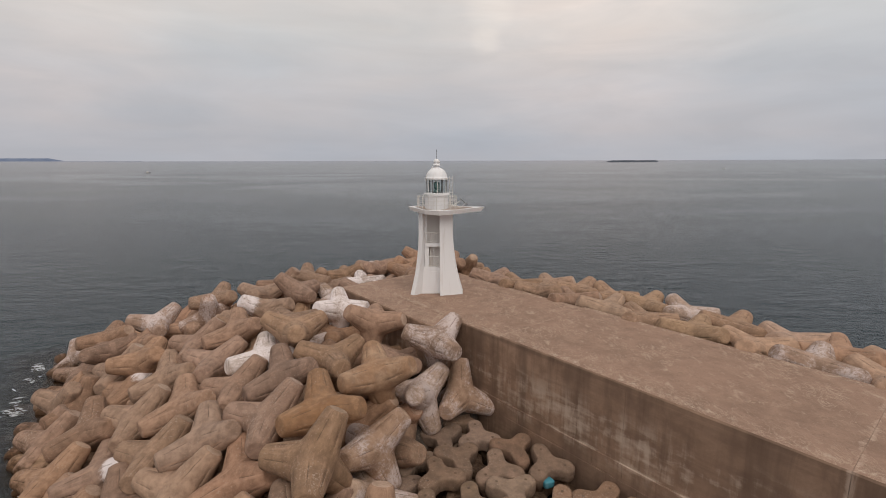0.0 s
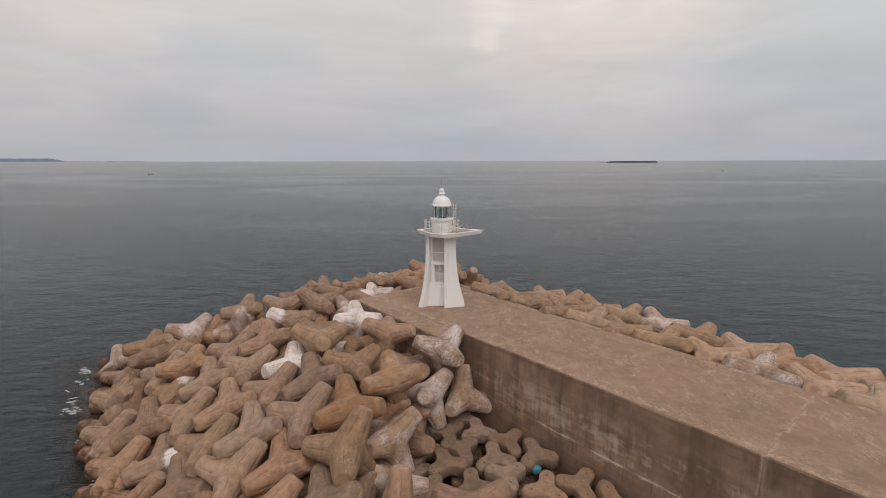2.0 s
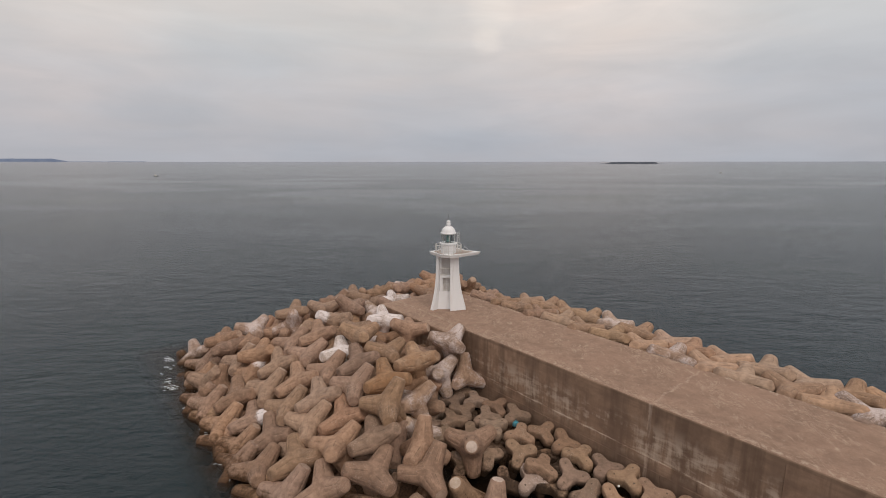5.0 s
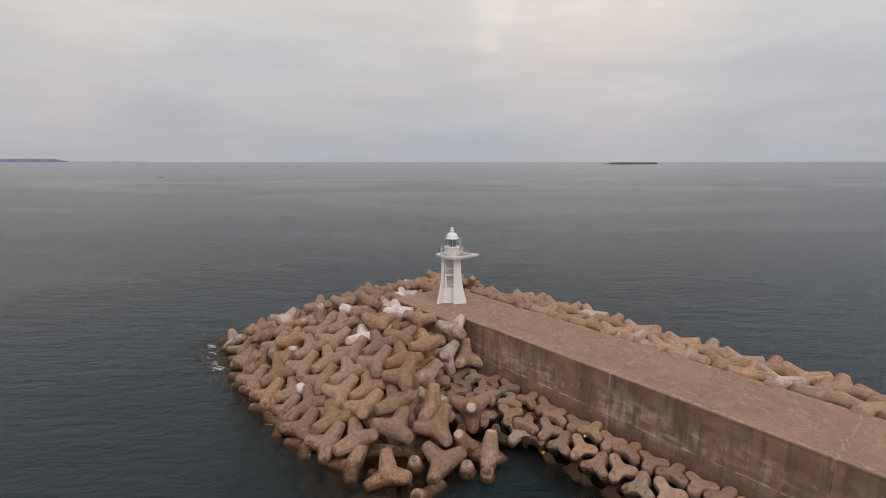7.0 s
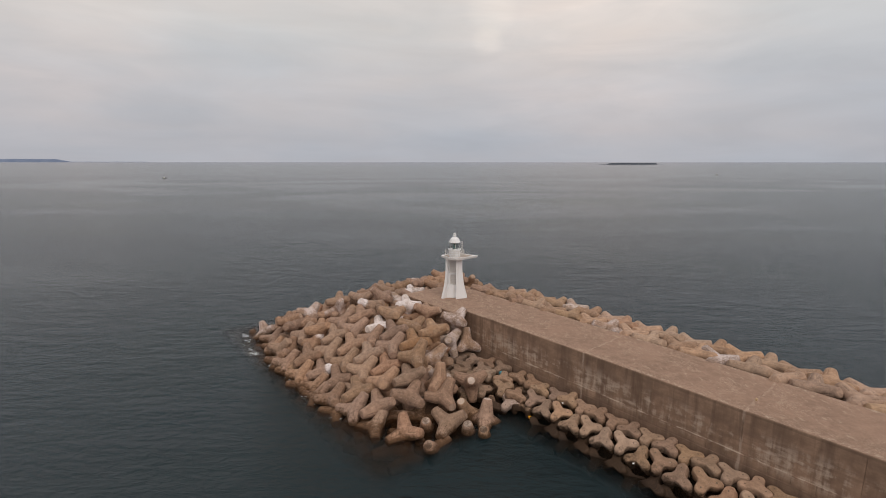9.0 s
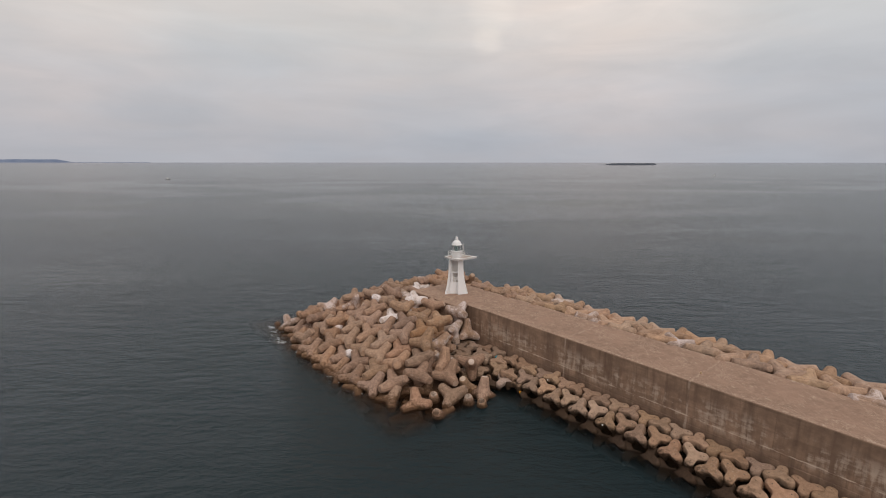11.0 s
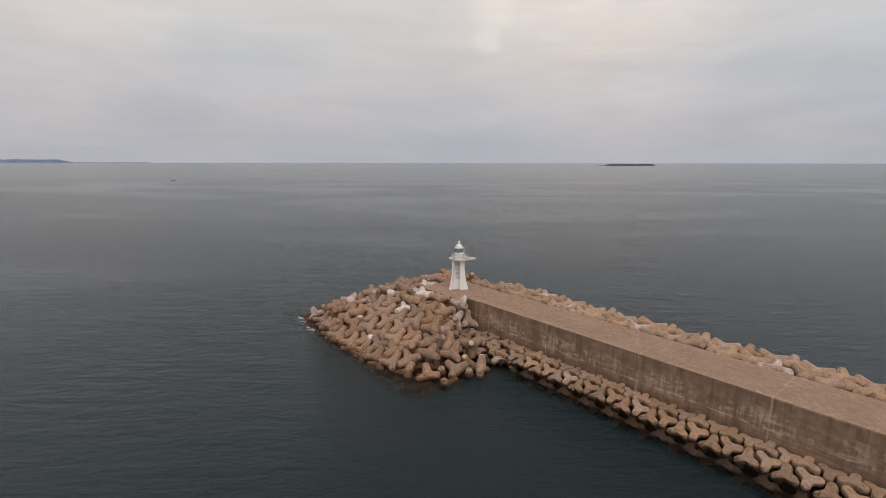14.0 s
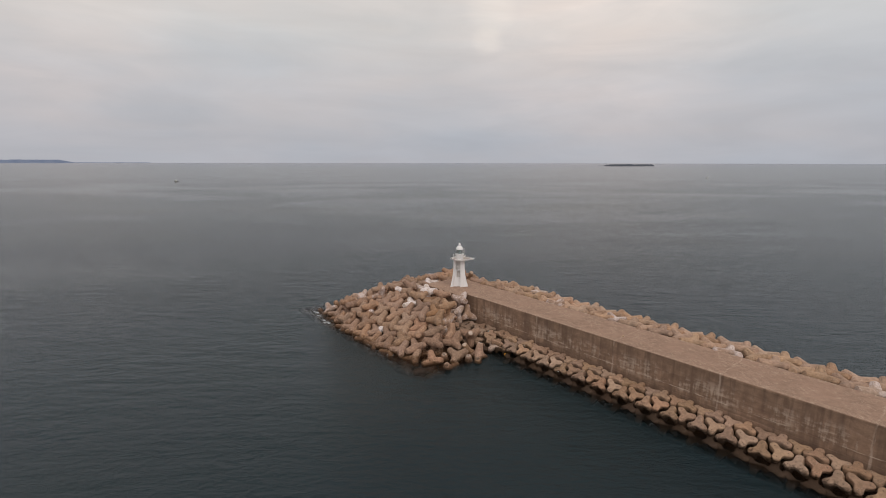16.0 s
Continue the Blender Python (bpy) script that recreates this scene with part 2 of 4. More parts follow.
# darker concrete for the units in the corner by the head
YBLOCK_DARK = concrete("dark_armour_unit_concrete", (0.325, 0.212, 0.148), (0.205, 0.135, 0.094), wet_to=2.0, slime=(0.075, 0.044, 0.026))
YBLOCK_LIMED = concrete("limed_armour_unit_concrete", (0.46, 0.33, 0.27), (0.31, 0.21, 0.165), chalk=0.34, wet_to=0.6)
# dark colour for the added sheets behind gaps and under the water
DARK_BACKING = concrete("rubble", (0.11, 0.084, 0.066), (0.05, 0.038, 0.03))


def make_deck_concrete():
    """Pavement concrete: brown-grey, blotched, pale scuffs, slight ripples."""
    m, t, b = material("deck_concrete", 0.9)
    place = world_place(t)
    big = noise_node(t, place, 0.16, 6, 0.6, 0.4)
    mid = noise_node(t, place, 0.9, 7, 0.68, 0.3)
    fine = noise_node(t, place, 14.0, 5, 0.7)
    col = blend(t, span(t, mid, 0.3, 0.72), (0.218, 0.137, 0.097), (0.322, 0.208, 0.149))
    col = blend(t, span(t, big, 0.35, 0.7, 0.0, 0.55), col, (0.345, 0.217, 0.156))
    scuff = noise_node(t, scaled(t, place, (1.0, 0.5, 1.0), ALONG), 1.5, 8, 0.72, 0.25)
    col = blend(t, span(t, scuff, 0.54, 0.70, 0.0, 0.7), col, (0.48, 0.36, 0.27))
    col = blend(t, span(t, fine, 0.6, 0.75, 0.0, 0.35), col, (0.11, 0.085, 0.065))
    # crumbled, paler strip along the wall's edge
    pier = t.nodes.new("ShaderNodeSeparateXYZ")
    link(t, scaled(t, place, (1, 1, 1), -ALONG), pier.inputs[0])
    strip = sums(t, "MULTIPLY", span(t, pier.outputs["Y"], DECK_Q0 + 0.15, DECK_Q0 + 0.3), span(t, pier.outputs["Y"], DECK_Q0 + 0.35, DECK_Q0 + 0.9, 1.0, 0.0))
    strip = sums(t, "MAXIMUM", strip, span(t, pier.outputs["Y"], DECK_Q1 - 0.8, DECK_Q1 - 0.2))
    crumb = noise_node(t, place, 1.7, 8, 0.8, 0.6)
    col = blend(t, sums(t, "MULTIPLY", strip, span(t, crumb, 0.5, 0.62, 0.0, 0.75)), col, (0.52, 0.42, 0.33))
    # ragged pale mortar at the joints between slabs
    ragged = sums(t, "ADD", pier.outputs["X"], sums(t, "MULTIPLY", sums(t, "SUBTRACT", noise_node(t, place, 0.7, 7, 0.75), 0.5), 1.3))
    along = sums(t, "ABSOLUTE", sums(t, "SUBTRACT", sums(t, "FRACT", sums(t, "ADD", sums(t, "DIVIDE", sums(t, "SUBTRACT", ragged, JOINT0), SECTION), 10.5), 0.0), 0.5), 0.0)
    mortar = sums(t, "MULTIPLY", span(t, along, 0.0020, 0.0085, 1.0, 0.0), span(t, crumb, 0.40, 0.62))
    col = blend(t, sums(t, "MULTIPLY", mortar, 0.6), col, (0.54, 0.41, 0.32))
    dark = noise_node(t, place, 2.8, 7, 0.75, 0.9)
    col = blend(t, span(t, dark, 0.53, 0.70, 0.0, 0.45), col, (0.16, 0.105, 0.072))
    pits = noise_node(t, place, 6.5, 6, 0.78, 0.5)
    col = blend(t, span(t, pits, 0.58, 0.70, 0.0, 0.6), col, (0.12, 0.082, 0.06))
    col = blend(t, span(t, pits, 0.42, 0.30, 0.0, 0.5), col, (0.46, 0.345, 0.265))
    # thin curling scrapes and laitance, thickest along the edges
    curl = sums(t, "ABSOLUTE", sums(t, "SUBTRACT", noise_node(t, scaled(t, place, (1.0, 0.6, 1.0), ALONG), 1.1, 7, 0.66, 1.6), 0.5), 0.0)
    where_ = sums(t, "MAXIMUM", span(t, noise_node(t, place, 0.28, 4, 0.6), 0.46, 0.62), sums(t, "MULTIPLY", span(t, pier.outputs["Y"], DECK_Q0 + 0.2, DECK_Q0 + 3.0, 1.0, 0.0), 0.8))
    col = blend(t, sums(t, "MULTIPLY", span(t, curl, 0.004, 0.022, 1.0, 0.0), sums(t, "MULTIPLY", where_, 0.5)), col, (0.53, 0.40, 0.30))
    link(t, col, b.inputs["Base Color"])
    bump(t, b, sums(t, "ADD", sums(t, "ADD", mid, sums(t, "MULTIPLY", fine, 0.3)), sums(t, "MULTIPLY", pits, -0.5)), 0.8, 0.05)
    return m


DECK = make_deck_concrete()


def make_wall_concrete():
    """Harbour wall: dark vertical run-off streaks, pale efflorescence at mid height, pitted."""
    m, t, b = material("wall_concrete", 0.9)
    place = world_place(t)
    pier = scaled(t, place, (1, 1, 1), -ALONG)
    mid = noise_node(t, place, 0.8, 6, 0.65, 0.3)
    fine = noise_node(t, place, 16.0, 5, 0.7)
    streak = noise_node(t, scaled(t, pier, (1.0, 1.0, 0.07)), 1.15, 6, 0.62, 0.15)
    wide = noise_node(t, scaled(t, pier, (1.0, 1.0, 0.05)), 0.33, 4, 0.55)
    lifts = noise_node(t, scaled(t, pier, (0.05, 1.0, 1.0)), 1.3, 5, 0.6, 0.2)
    col = blend(t, span(t, mid, 0.3, 0.7), (0.208, 0.130, 0.088), (0.325, 0.21, 0.145))
    tone = t.nodes.new("ShaderNodeHueSaturation")
    link(t, span(t, t.nodes.new("ShaderNodeObjectInfo").outputs["Random"], 0, 1, 0.88, 1.12, False), tone.inputs["Value"])
    link(t, col, tone.inputs["Color"])
    col = tone.outputs[0]
    col = blend(t, span(t, lifts, 0.44, 0.66, 0.0, 0.45), col, (0.17, 0.105, 0.074))
    col = blend(t, span(t, streak, 0.44, 0.66, 0.0, 0.56), col, (0.11, 0.068, 0.047))
    col = blend(t, span(t, wide, 0.46, 0.64, 0.0, 0.5), col, (0.15, 0.094, 0.066))
    zed = t.nodes.new("ShaderNodeSeparateXYZ")
    link(t, place, zed.inputs[0])
    belt = sums(t, "MULTIPLY", span(t, zed.outputs["Z"], -5.6, -4.6), span(t, zed.outputs["Z"], -3.2, -1.0, 1.0, 0.0))
    runs = noise_node(t, scaled(t, pier, (1.0, 1.0, 0.16)), 1.6, 6, 0.62, 0.3)
    rows_ = noise_node(t, scaled(t, pier, (0.35, 1.0, 1.3)), 1.5, 5, 0.58, 0.4)
    zone = noise_node(t, scaled(t, pier, (1.0, 1.0, 0.4)), 0.2, 3)
    bloom = sums(t, "ADD", sums(t, "ADD", sums(t, "MULTIPLY", runs, 0.38), sums(t, "MULTIPLY", rows_, 0.32)), sums(t, "MULTIPLY", zone, 0.3))
    col = blend(t, sums(t, "MULTIPLY", belt, span(t, bloom, 0.485, 0.61, 0.0, 0.72)), col, (0.56, 0.44, 0.35))
    # lime that has crept out along the joints between lengths and along the lift joint
    way = t.nodes.new("ShaderNodeSeparateXYZ")
    link(t, pier, way.inputs[0])
    ragged = sums(t, "ADD", way.outputs["X"], sums(t, "MULTIPLY", sums(t, "SUBTRACT", mid, 0.5), 0.5))
    near_joint = sums(t, "ABSOLUTE", sums(t, "SUBTRACT", sums(t, "FRACT", sums(t, "ADD", sums(t, "DIVIDE", sums(t, "SUBTRACT", ragged, JOINT0), SECTION), 10.5), 0.0), 0.5), 0.0)
    col = blend(t, sums(t, "MULTIPLY", sums(t, "MULTIPLY", span(t, near_joint, 0.003, 0.012, 1.0, 0.0), span(t, way.outputs["X"], 14, 20)), span(t, runs, 0.38, 0.56, 0.0, 0.6)), col, (0.52, 0.40, 0.32))
    creep = sums(t, "ABSOLUTE", sums(t, "ADD", sums(t, "ADD", zed.outputs["Z"], 4.66), sums(t, "MULTIPLY", sums(t, "SUBTRACT", mid, 0.5), 0.25)), 0.0)
    col = blend(t, sums(t, "MULTIPLY", span(t, creep, 0.02, 0.10, 1.0, 0.0), span(t, rows_, 0.44, 0.58, 0.0, 0.6)), col, (0.56, 0.46, 0.37))
    col = blend(t, span(t, fine, 0.6, 0.76, 0.0, 0.45), col, (0.08, 0.062, 0.05))
    link(t, col, b.inputs["Base Color"])
    bump(t, b, sums(t, "ADD", mid, sums(t, "MULTIPLY", fine, 0.4)), 0.5, 0.04)
    return m


WALL = make_wall_concrete()


def make_paint(name, base, rough, stain=(0.42, 0.36, 0.3), amount=0.35):
    m, t, b = material(name, rough)
    place = world_place(t)
    streak = noise_node(t, scaled(t, place, (1, 1, 0.12)), 2.6, 6, 0.65, 0.2)
    fine = noise_node(t, place, 30, 3)
    col = blend(t, span(t, streak, 0.52, 0.78, 0.0, amount), base, stain)
    link(t, col, b.inputs["Base Color"])
    bump(t, b, fine, 0.2, 0.006)
    return m


WHITE = make_paint("white_paint", (0.81, 0.81, 0.825), 0.55)
WHITE_DIRTY = make_paint("weathered_white_paint", (0.74, 0.70, 0.665), 0.6, amount=0.6)
RAIL = make_paint("white_rail_paint", (0.68, 0.66, 0.64), 0.5)
GREY_METAL = make_paint("grey_metal", (0.16, 0.16, 0.165), 0.45)
DARK_ROOM = make_paint("dim_interior", (0.78, 0.75, 0.73), 0.8)
GALLERY_FLOOR = make_paint("stained_gallery_floor", (0.42, 0.34, 0.29), 0.85, amount=0.5)
TEAL = make_paint("lamp_green", (0.16, 0.26, 0.25), 0.3)
BLUE_PLASTIC = make_paint("faded_blue_plastic", (0.06, 0.27, 0.35), 0.6)
YELLOW_FOAM = make_paint("yellow_foam", (0.86, 0.40, 0.02), 0.6, stain=(0.85, 0.62, 0.25))
LITTER = make_paint("white_foam", (0.8, 0.79, 0.77), 0.7)


def make_glass():
    m, t, b = material("lantern_glass", 0.03)
    b.inputs["Base Color"].default_value = (0.80, 0.86, 0.86, 1)
    b.inputs["Transmission Weight"].default_value = 1.0
    b.inputs["IOR"].default_value = 1.1
    return m


GLASS = make_glass()


def make_water():
    """Open sea: dark murky body that lets the shallows show a little, wind ripples in the relief, slicks drawn out across the wind."""
    m, t, b = material("sea_water", 0.12)
    b.inputs["IOR"].default_value = 1.333
    place = world_place(t)
    body = noise_node(t, place, 0.012, 3)
    col = blend(t, span(t, body, 0.35, 0.65), (0.0030, 0.0140, 0.0200), (0.0048, 0.0155, 0.0195))
    # silt and thin foam drawn out along the current, and one long pale front far out
    silt = noise_node(t, scaled(t, place, (0.35, 1.0, 1.0), radians(8)), 0.022, 8, 0.66, 0.9)
    apart = t.nodes.new("ShaderNodeSeparateXYZ")
    link(t, place, apart.inputs[0])
    s_far = apart.outputs["Y"]
    where_silt = span(t, noise_node(t, scaled(t, place, (0.6, 1.0, 1.0)), 0.0045, 3), 0.38, 0.58)
    col = blend(t, sums(t, "MULTIPLY", span(t, silt, 0.47, 0.64), sums(t, "MULTIPLY", sums(t, "MULTIPLY", where_silt, span(t, s_far, 30, 140)), 0.85)), col, (0.042, 0.048, 0.036))
    xyz = t.nodes.new("ShaderNodeSeparateXYZ")
    link(t, place, xyz.inputs[0])
    bend = noise_node(t, scaled(t, place, (1.0, 0.15, 1.0)), 0.011, 4, 0.6)
    front = sums(t, "ADD", sums(t, "SUBTRACT", xyz.outputs["Y"], 250.0), sums(t, "ADD", sums(t, "MULTIPLY", xyz.outputs["X"], 0.10), sums(t, "MULTIPLY", sums(t, "SUBTRACT", bend, 0.5), -95.0)))
    stretch_ = sums(t, "MULTIPLY", span(t, xyz.outputs["X"], -420, -240), span(t, xyz.outputs["X"], 40, 260, 1.0, 0.0))
    broken = span(t, noise_node(t, scaled(t, place, (0.3, 1.0, 1.0)), 0.09, 6, 0.7, 0.6), 0.36, 0.60)
    pale = sums(t, "MULTIPLY", sums(t, "MULTIPLY", span(t, front, -3, 3), span(t, front, 6, 30, 1.0, 0.0)), sums(t, "MULTIPLY", stretch_, broken))
    # the long slick's brighter look is painted into the water's base colour
    col = blend(t, sums(t, "MULTIPLY", pale, 0.8), col, (0.060, 0.064, 0.058))
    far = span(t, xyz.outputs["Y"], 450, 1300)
    # bluish cast of the distant sea, mixed into the base colour by distance
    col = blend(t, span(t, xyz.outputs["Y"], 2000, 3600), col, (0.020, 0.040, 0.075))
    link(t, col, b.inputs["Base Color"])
    slick = noise_node(t, scaled(t, place, (0.45, 1.0, 1.0), radians(6)), 0.0055, 5, 0.55, 0.8)
    calm = sums(t, "ADD", sums(t, "MULTIPLY", span(t, slick, 0.38, 0.66), sums(t, "SUBTRACT", 1.0, far)), sums(t, "MULTIPLY", far, 0.5))
    link(t, span(t, calm, 0, 1, 0.19, 0.13), b.inputs["Roughness"])
    ripple = noise_node(t, scaled(t, place, (0.55, 1.0, 1.0), radians(18)), 1.1, 6, 0.68, 0.2)
    chop = noise_node(t, scaled(t, place, (0.4, 1.0, 1.0), radians(-10)), 0.42, 5, 0.6, 0.3)
    swell = noise_node(t, scaled(t, place, (0.35, 1.0, 1.0), radians(-8)), 0.11, 4, 0.55)
    wave = noise_node(t, scaled(t, place, (0.3, 1.0, 1.0), radians(-6)), 0.21, 5, 0.62, 0.4)
    h = sums(t, "ADD", sums(t, "ADD", sums(t, "MULTIPLY", ripple, 0.80), sums(t, "MULTIPLY", chop, 1.45)), sums(t, "ADD", sums(t, "MULTIPLY", swell, 0.8), sums(t, "MULTIPLY", wave, 0.7)))
    n = t.nodes.new("ShaderNodeBump")
    n.inputs["Distance"].default_value = 0.66
    link(t, span(t, calm, 0, 1, 0.66, 0.48), n.inputs["Strength"])
    link(t, h, n.inputs["Height"])
    link(t, n.outputs[0], b.inputs["Normal"])
    # shallow clear water round the breakwater: the same surface over a see-through body
    film = t.nodes.new("ShaderNodeBsdfPrincipled")
    film.inputs["Base Color"].default_value, film.inputs["IOR"].default_value = (0, 0, 0, 1), 1.333
    link(t, span(t, calm, 0, 1, 0.19, 0.13), film.inputs["Roughness"])
    link(t, n.outputs[0], film.inputs["Normal"])
    clear = t.nodes.new("ShaderNodeBsdfTransparent")
    clear.inputs["Color"].default_value = (0.66, 0.58, 0.47, 1)
    part_clear = t.nodes.new("ShaderNodeMixShader")
    pier = t.nodes.new("ShaderNodeSeparateXYZ")
    link(t, scaled(t, place, (1, 1, 1), -ALONG), pier.inputs[0])
    s_, q_ = pier.outputs["X"], pier.outputs["Y"]
    head = sums(t, "MULTIPLY", sums(t, "MULTIPLY", span(t, q_, -33.0, -30.0), span(t, q_, 14.0, 18.0, 1.0, 0.0)), sums(t, "MULTIPLY", span(t, s_, -36.0, -32.0), span(t, s_, 22.0, 25.5, 1.0, 0.0)))
    foot = sums(t, "MULTIPLY", sums(t, "MULTIPLY", span(t, q_, -13.8, -11.2), span(t, q_, -2.0, 0.0, 1.0, 0.0)), span(t, s_, 10.0, 14.0))
    shallow = sums(t, "MULTIPLY", sums(t, "MAXIMUM", head, sums(t, "MULTIPLY", foot, 0.95)), 0.9)
    link(t, shallow, part_clear.inputs[0])
    link(t, b.outputs[0], part_clear.inputs[1])
    seen = t.nodes.new("ShaderNodeAddShader")
    link(t, film.outputs[0], seen.inputs[0])
    link(t, clear.outputs[0], seen.inputs[1])
    link(t, seen.outputs[0], part_clear.inputs[2])
    link(t, part_clear.outputs[0], t.nodes["Material Output"].inputs["Surface"])
    return m


WATER = make_water()
FOAM = make_paint("sea_foam", (0.5, 0.51, 0.52), 0.8)
WOOD = make_paint("weathered_wood", (0.52, 0.36, 0.22), 0.85)


def make_far(name, a, b_):
    m, t, b = material(name, 1.0)
    col = blend(t, span(t, noise_node(t, world_place(t), 0.02, 4), 0.3, 0.7), a, b_)
    link(t, col, b.inputs["Base Color"])
    b.inputs["Specular IOR Level"].default_value = 0.0
    return m


# bluish distance haze is mixed into these land colours, paler further off
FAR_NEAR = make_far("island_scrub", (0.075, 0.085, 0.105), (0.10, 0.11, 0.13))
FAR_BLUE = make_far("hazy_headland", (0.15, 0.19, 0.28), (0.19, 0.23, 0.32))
FAR_HAZE = make_far("haze_tinted_coast", (0.22, 0.26, 0.34), (0.25, 0.29, 0.37))

# ---- mesh helpers ----
def mesh_ob(name, bm, mats, parent=None, smooth=0.0):
    me = bpy.data.meshes.new(name)
    bmesh.ops.recalc_face_normals(bm, faces=bm.faces[:])
    bm.to_mesh(me)
    bm.free()
    for m in mats if isinstance(mats, (list, tuple)) else [mats]:
        me.materials.append(m)
    if smooth:
        me.shade_smooth()
        me.set_sharp_from_angle(angle=radians(smooth))
    ob = new(name, me)
    if parent is not None:
        ob.parent = parent
    return ob


def part(name, bm, mats, parent, label="", smooth=0.0):
    ob = mesh_ob(name, bm, mats, parent, smooth)
    return tagged(ob, label) if label else ob


def box(x0, x1, y0, y1, z0, z1, bevel=0.0, bm=None):
    bm = bm or bmesh.new()
    made = bmesh.ops.create_cube(bm, size=1.0, matrix=Matrix.LocRotScale(((x0 + x1) / 2, (y0 + y1) / 2, (z0 + z1) / 2), None, (x1 - x0, y1 - y0, z1 - z0)))
    if bevel:
        edges = list({e for v in made["verts"] for e in v.link_edges})
        bmesh.ops.bevel(bm, geom=edges, offset=bevel, segments=2, affect="EDGES", profile=0.6)
    return bm


def lathe(rings, seg=28, bm=None, cx=0.0, cy=0.0, caps=True):
    """A turned body from (radius, height) rings."""
    bm = bm or bmesh.new()
    loops = []
    for r, z in rings:
        loops.append([bm.verts.new((cx + r * math.cos(2 * math.pi * k / seg), cy + r * math.sin(2 * math.pi * k / seg), z)) for k in range(seg)])
    for a, b in zip(loops, loops[1:]):
        for k in range(seg):
            bm.faces.new((a[k], a[(k + 1) % seg], b[(k + 1) % seg], b[k]))
    if caps:
        bm.faces.new(loops[0])
        bm.faces.new(loops[-1])
    return bm


def rod(a, b, r, seg=8, bm=None):
    bm = bm or bmesh.new()
    a, b = Vector(a), Vector(b)
    m = Matrix.Translation((a + b) / 2) @ (b - a).to_track_quat("Z", "Y").to_matrix().to_4x4()
    bmesh.ops.create_cone(bm, cap_ends=True, segments=seg, radius1=r, radius2=r, depth=(b - a).length, matrix=m)
    return bm


# ---- sea ----
def sea_sheet():
    """One sheet of water to the horizon; its rim lifts a little so that it meets the sky at eye level."""
    bm = bmesh.new()
    radii = [0.0, 30, 80, 160, 300, 500, 800, 1200, 1800, 2500, 3300, 4100, 4840]
    seg, loops = 96, []
    for r in radii[1:]:
        lift = 33.0 * max(0.0, (r - 700) / 4140) ** 1.6
        loops.append([bm.verts.new((r * math.sin(2 * math.pi * k / seg), r * math.cos(2 * math.pi * k / seg), SEA_Z + lift)) for k in range(seg)])
    mid = bm.verts.new((0, 0, SEA_Z))
    for k in range(seg):
        bm.faces.new((mid, loops[0][k], loops[0][(k + 1) % seg]))
    for a, b in zip(loops, loops[1:]):
        for k in range(seg):
            bm.faces.new((a[k], b[k], b[(k + 1) % seg], a[(k + 1) % seg]))
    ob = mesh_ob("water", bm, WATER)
    ob.data.shade_smooth()
    return tagged(ob, "grey-green open sea with wind ripples and pale slicks", "sea", kind="structure")


sea_sheet()


def sea_bed():
    """Dark sheet added as sea bed round the breakwater, so no sky shows up through the water."""
    bm = bmesh.new()
    n = 24
    g = [[bm.verts.new((-260 + 520 * i / n, -200 + 420 * j / n, SEA_Z - 4.6 + 0.5 * noise.noise((i * 0.8, j * 0.8, 1)))) for j in range(n + 1)] for i in range(n + 1)]
    for i in range(n):
        for j in range(n):
            bm.faces.new((g[i][j], g[i + 1][j], g[i + 1][j + 1], g[i][j + 1]))
    return tagged(mesh_ob("seabed", bm, DARK_BACKING), "dark sheet added as sea bed under the clear water", "sea bed", kind="structure")


sea_bed()


def low_land(name, x0, x1, y, top, mats, label, seed, cliff=0.0, base=14.0):
    """A long low silhouette of land on the horizon, with a softly uneven crest."""
    rng = random.Random(seed)
    bm = bmesh.new()
    n, rows = 60, []
    for k in range(n + 1):
        u = k / n
        rise = min(1.0, u / 0.10, (1 - u) / (0.03 if cliff else 0.10))
        h = top * max(0.04, rise) * (0.86 + 0.14 * noise.noise((u * 9, seed, 0)) + 0.06 * rng.random())
        x = x0 + (x1 - x0) * u
        rows.append([bm.verts.new(p) for p in ((x, y - 60, base - 14), (x, y - 25, base + h * 0.75), (x, y, base + h), (x, y + 60, base + h * 0.8), (x, y + 80, base - 14))])
    for a, b in zip(rows, rows[1:]):
        for k in range(4):
            bm.faces.new((a[k], a[k + 1], b[k + 1], b[k]))
    return tagged(mesh_ob(name, bm, mats), label, "land", kind="structure")


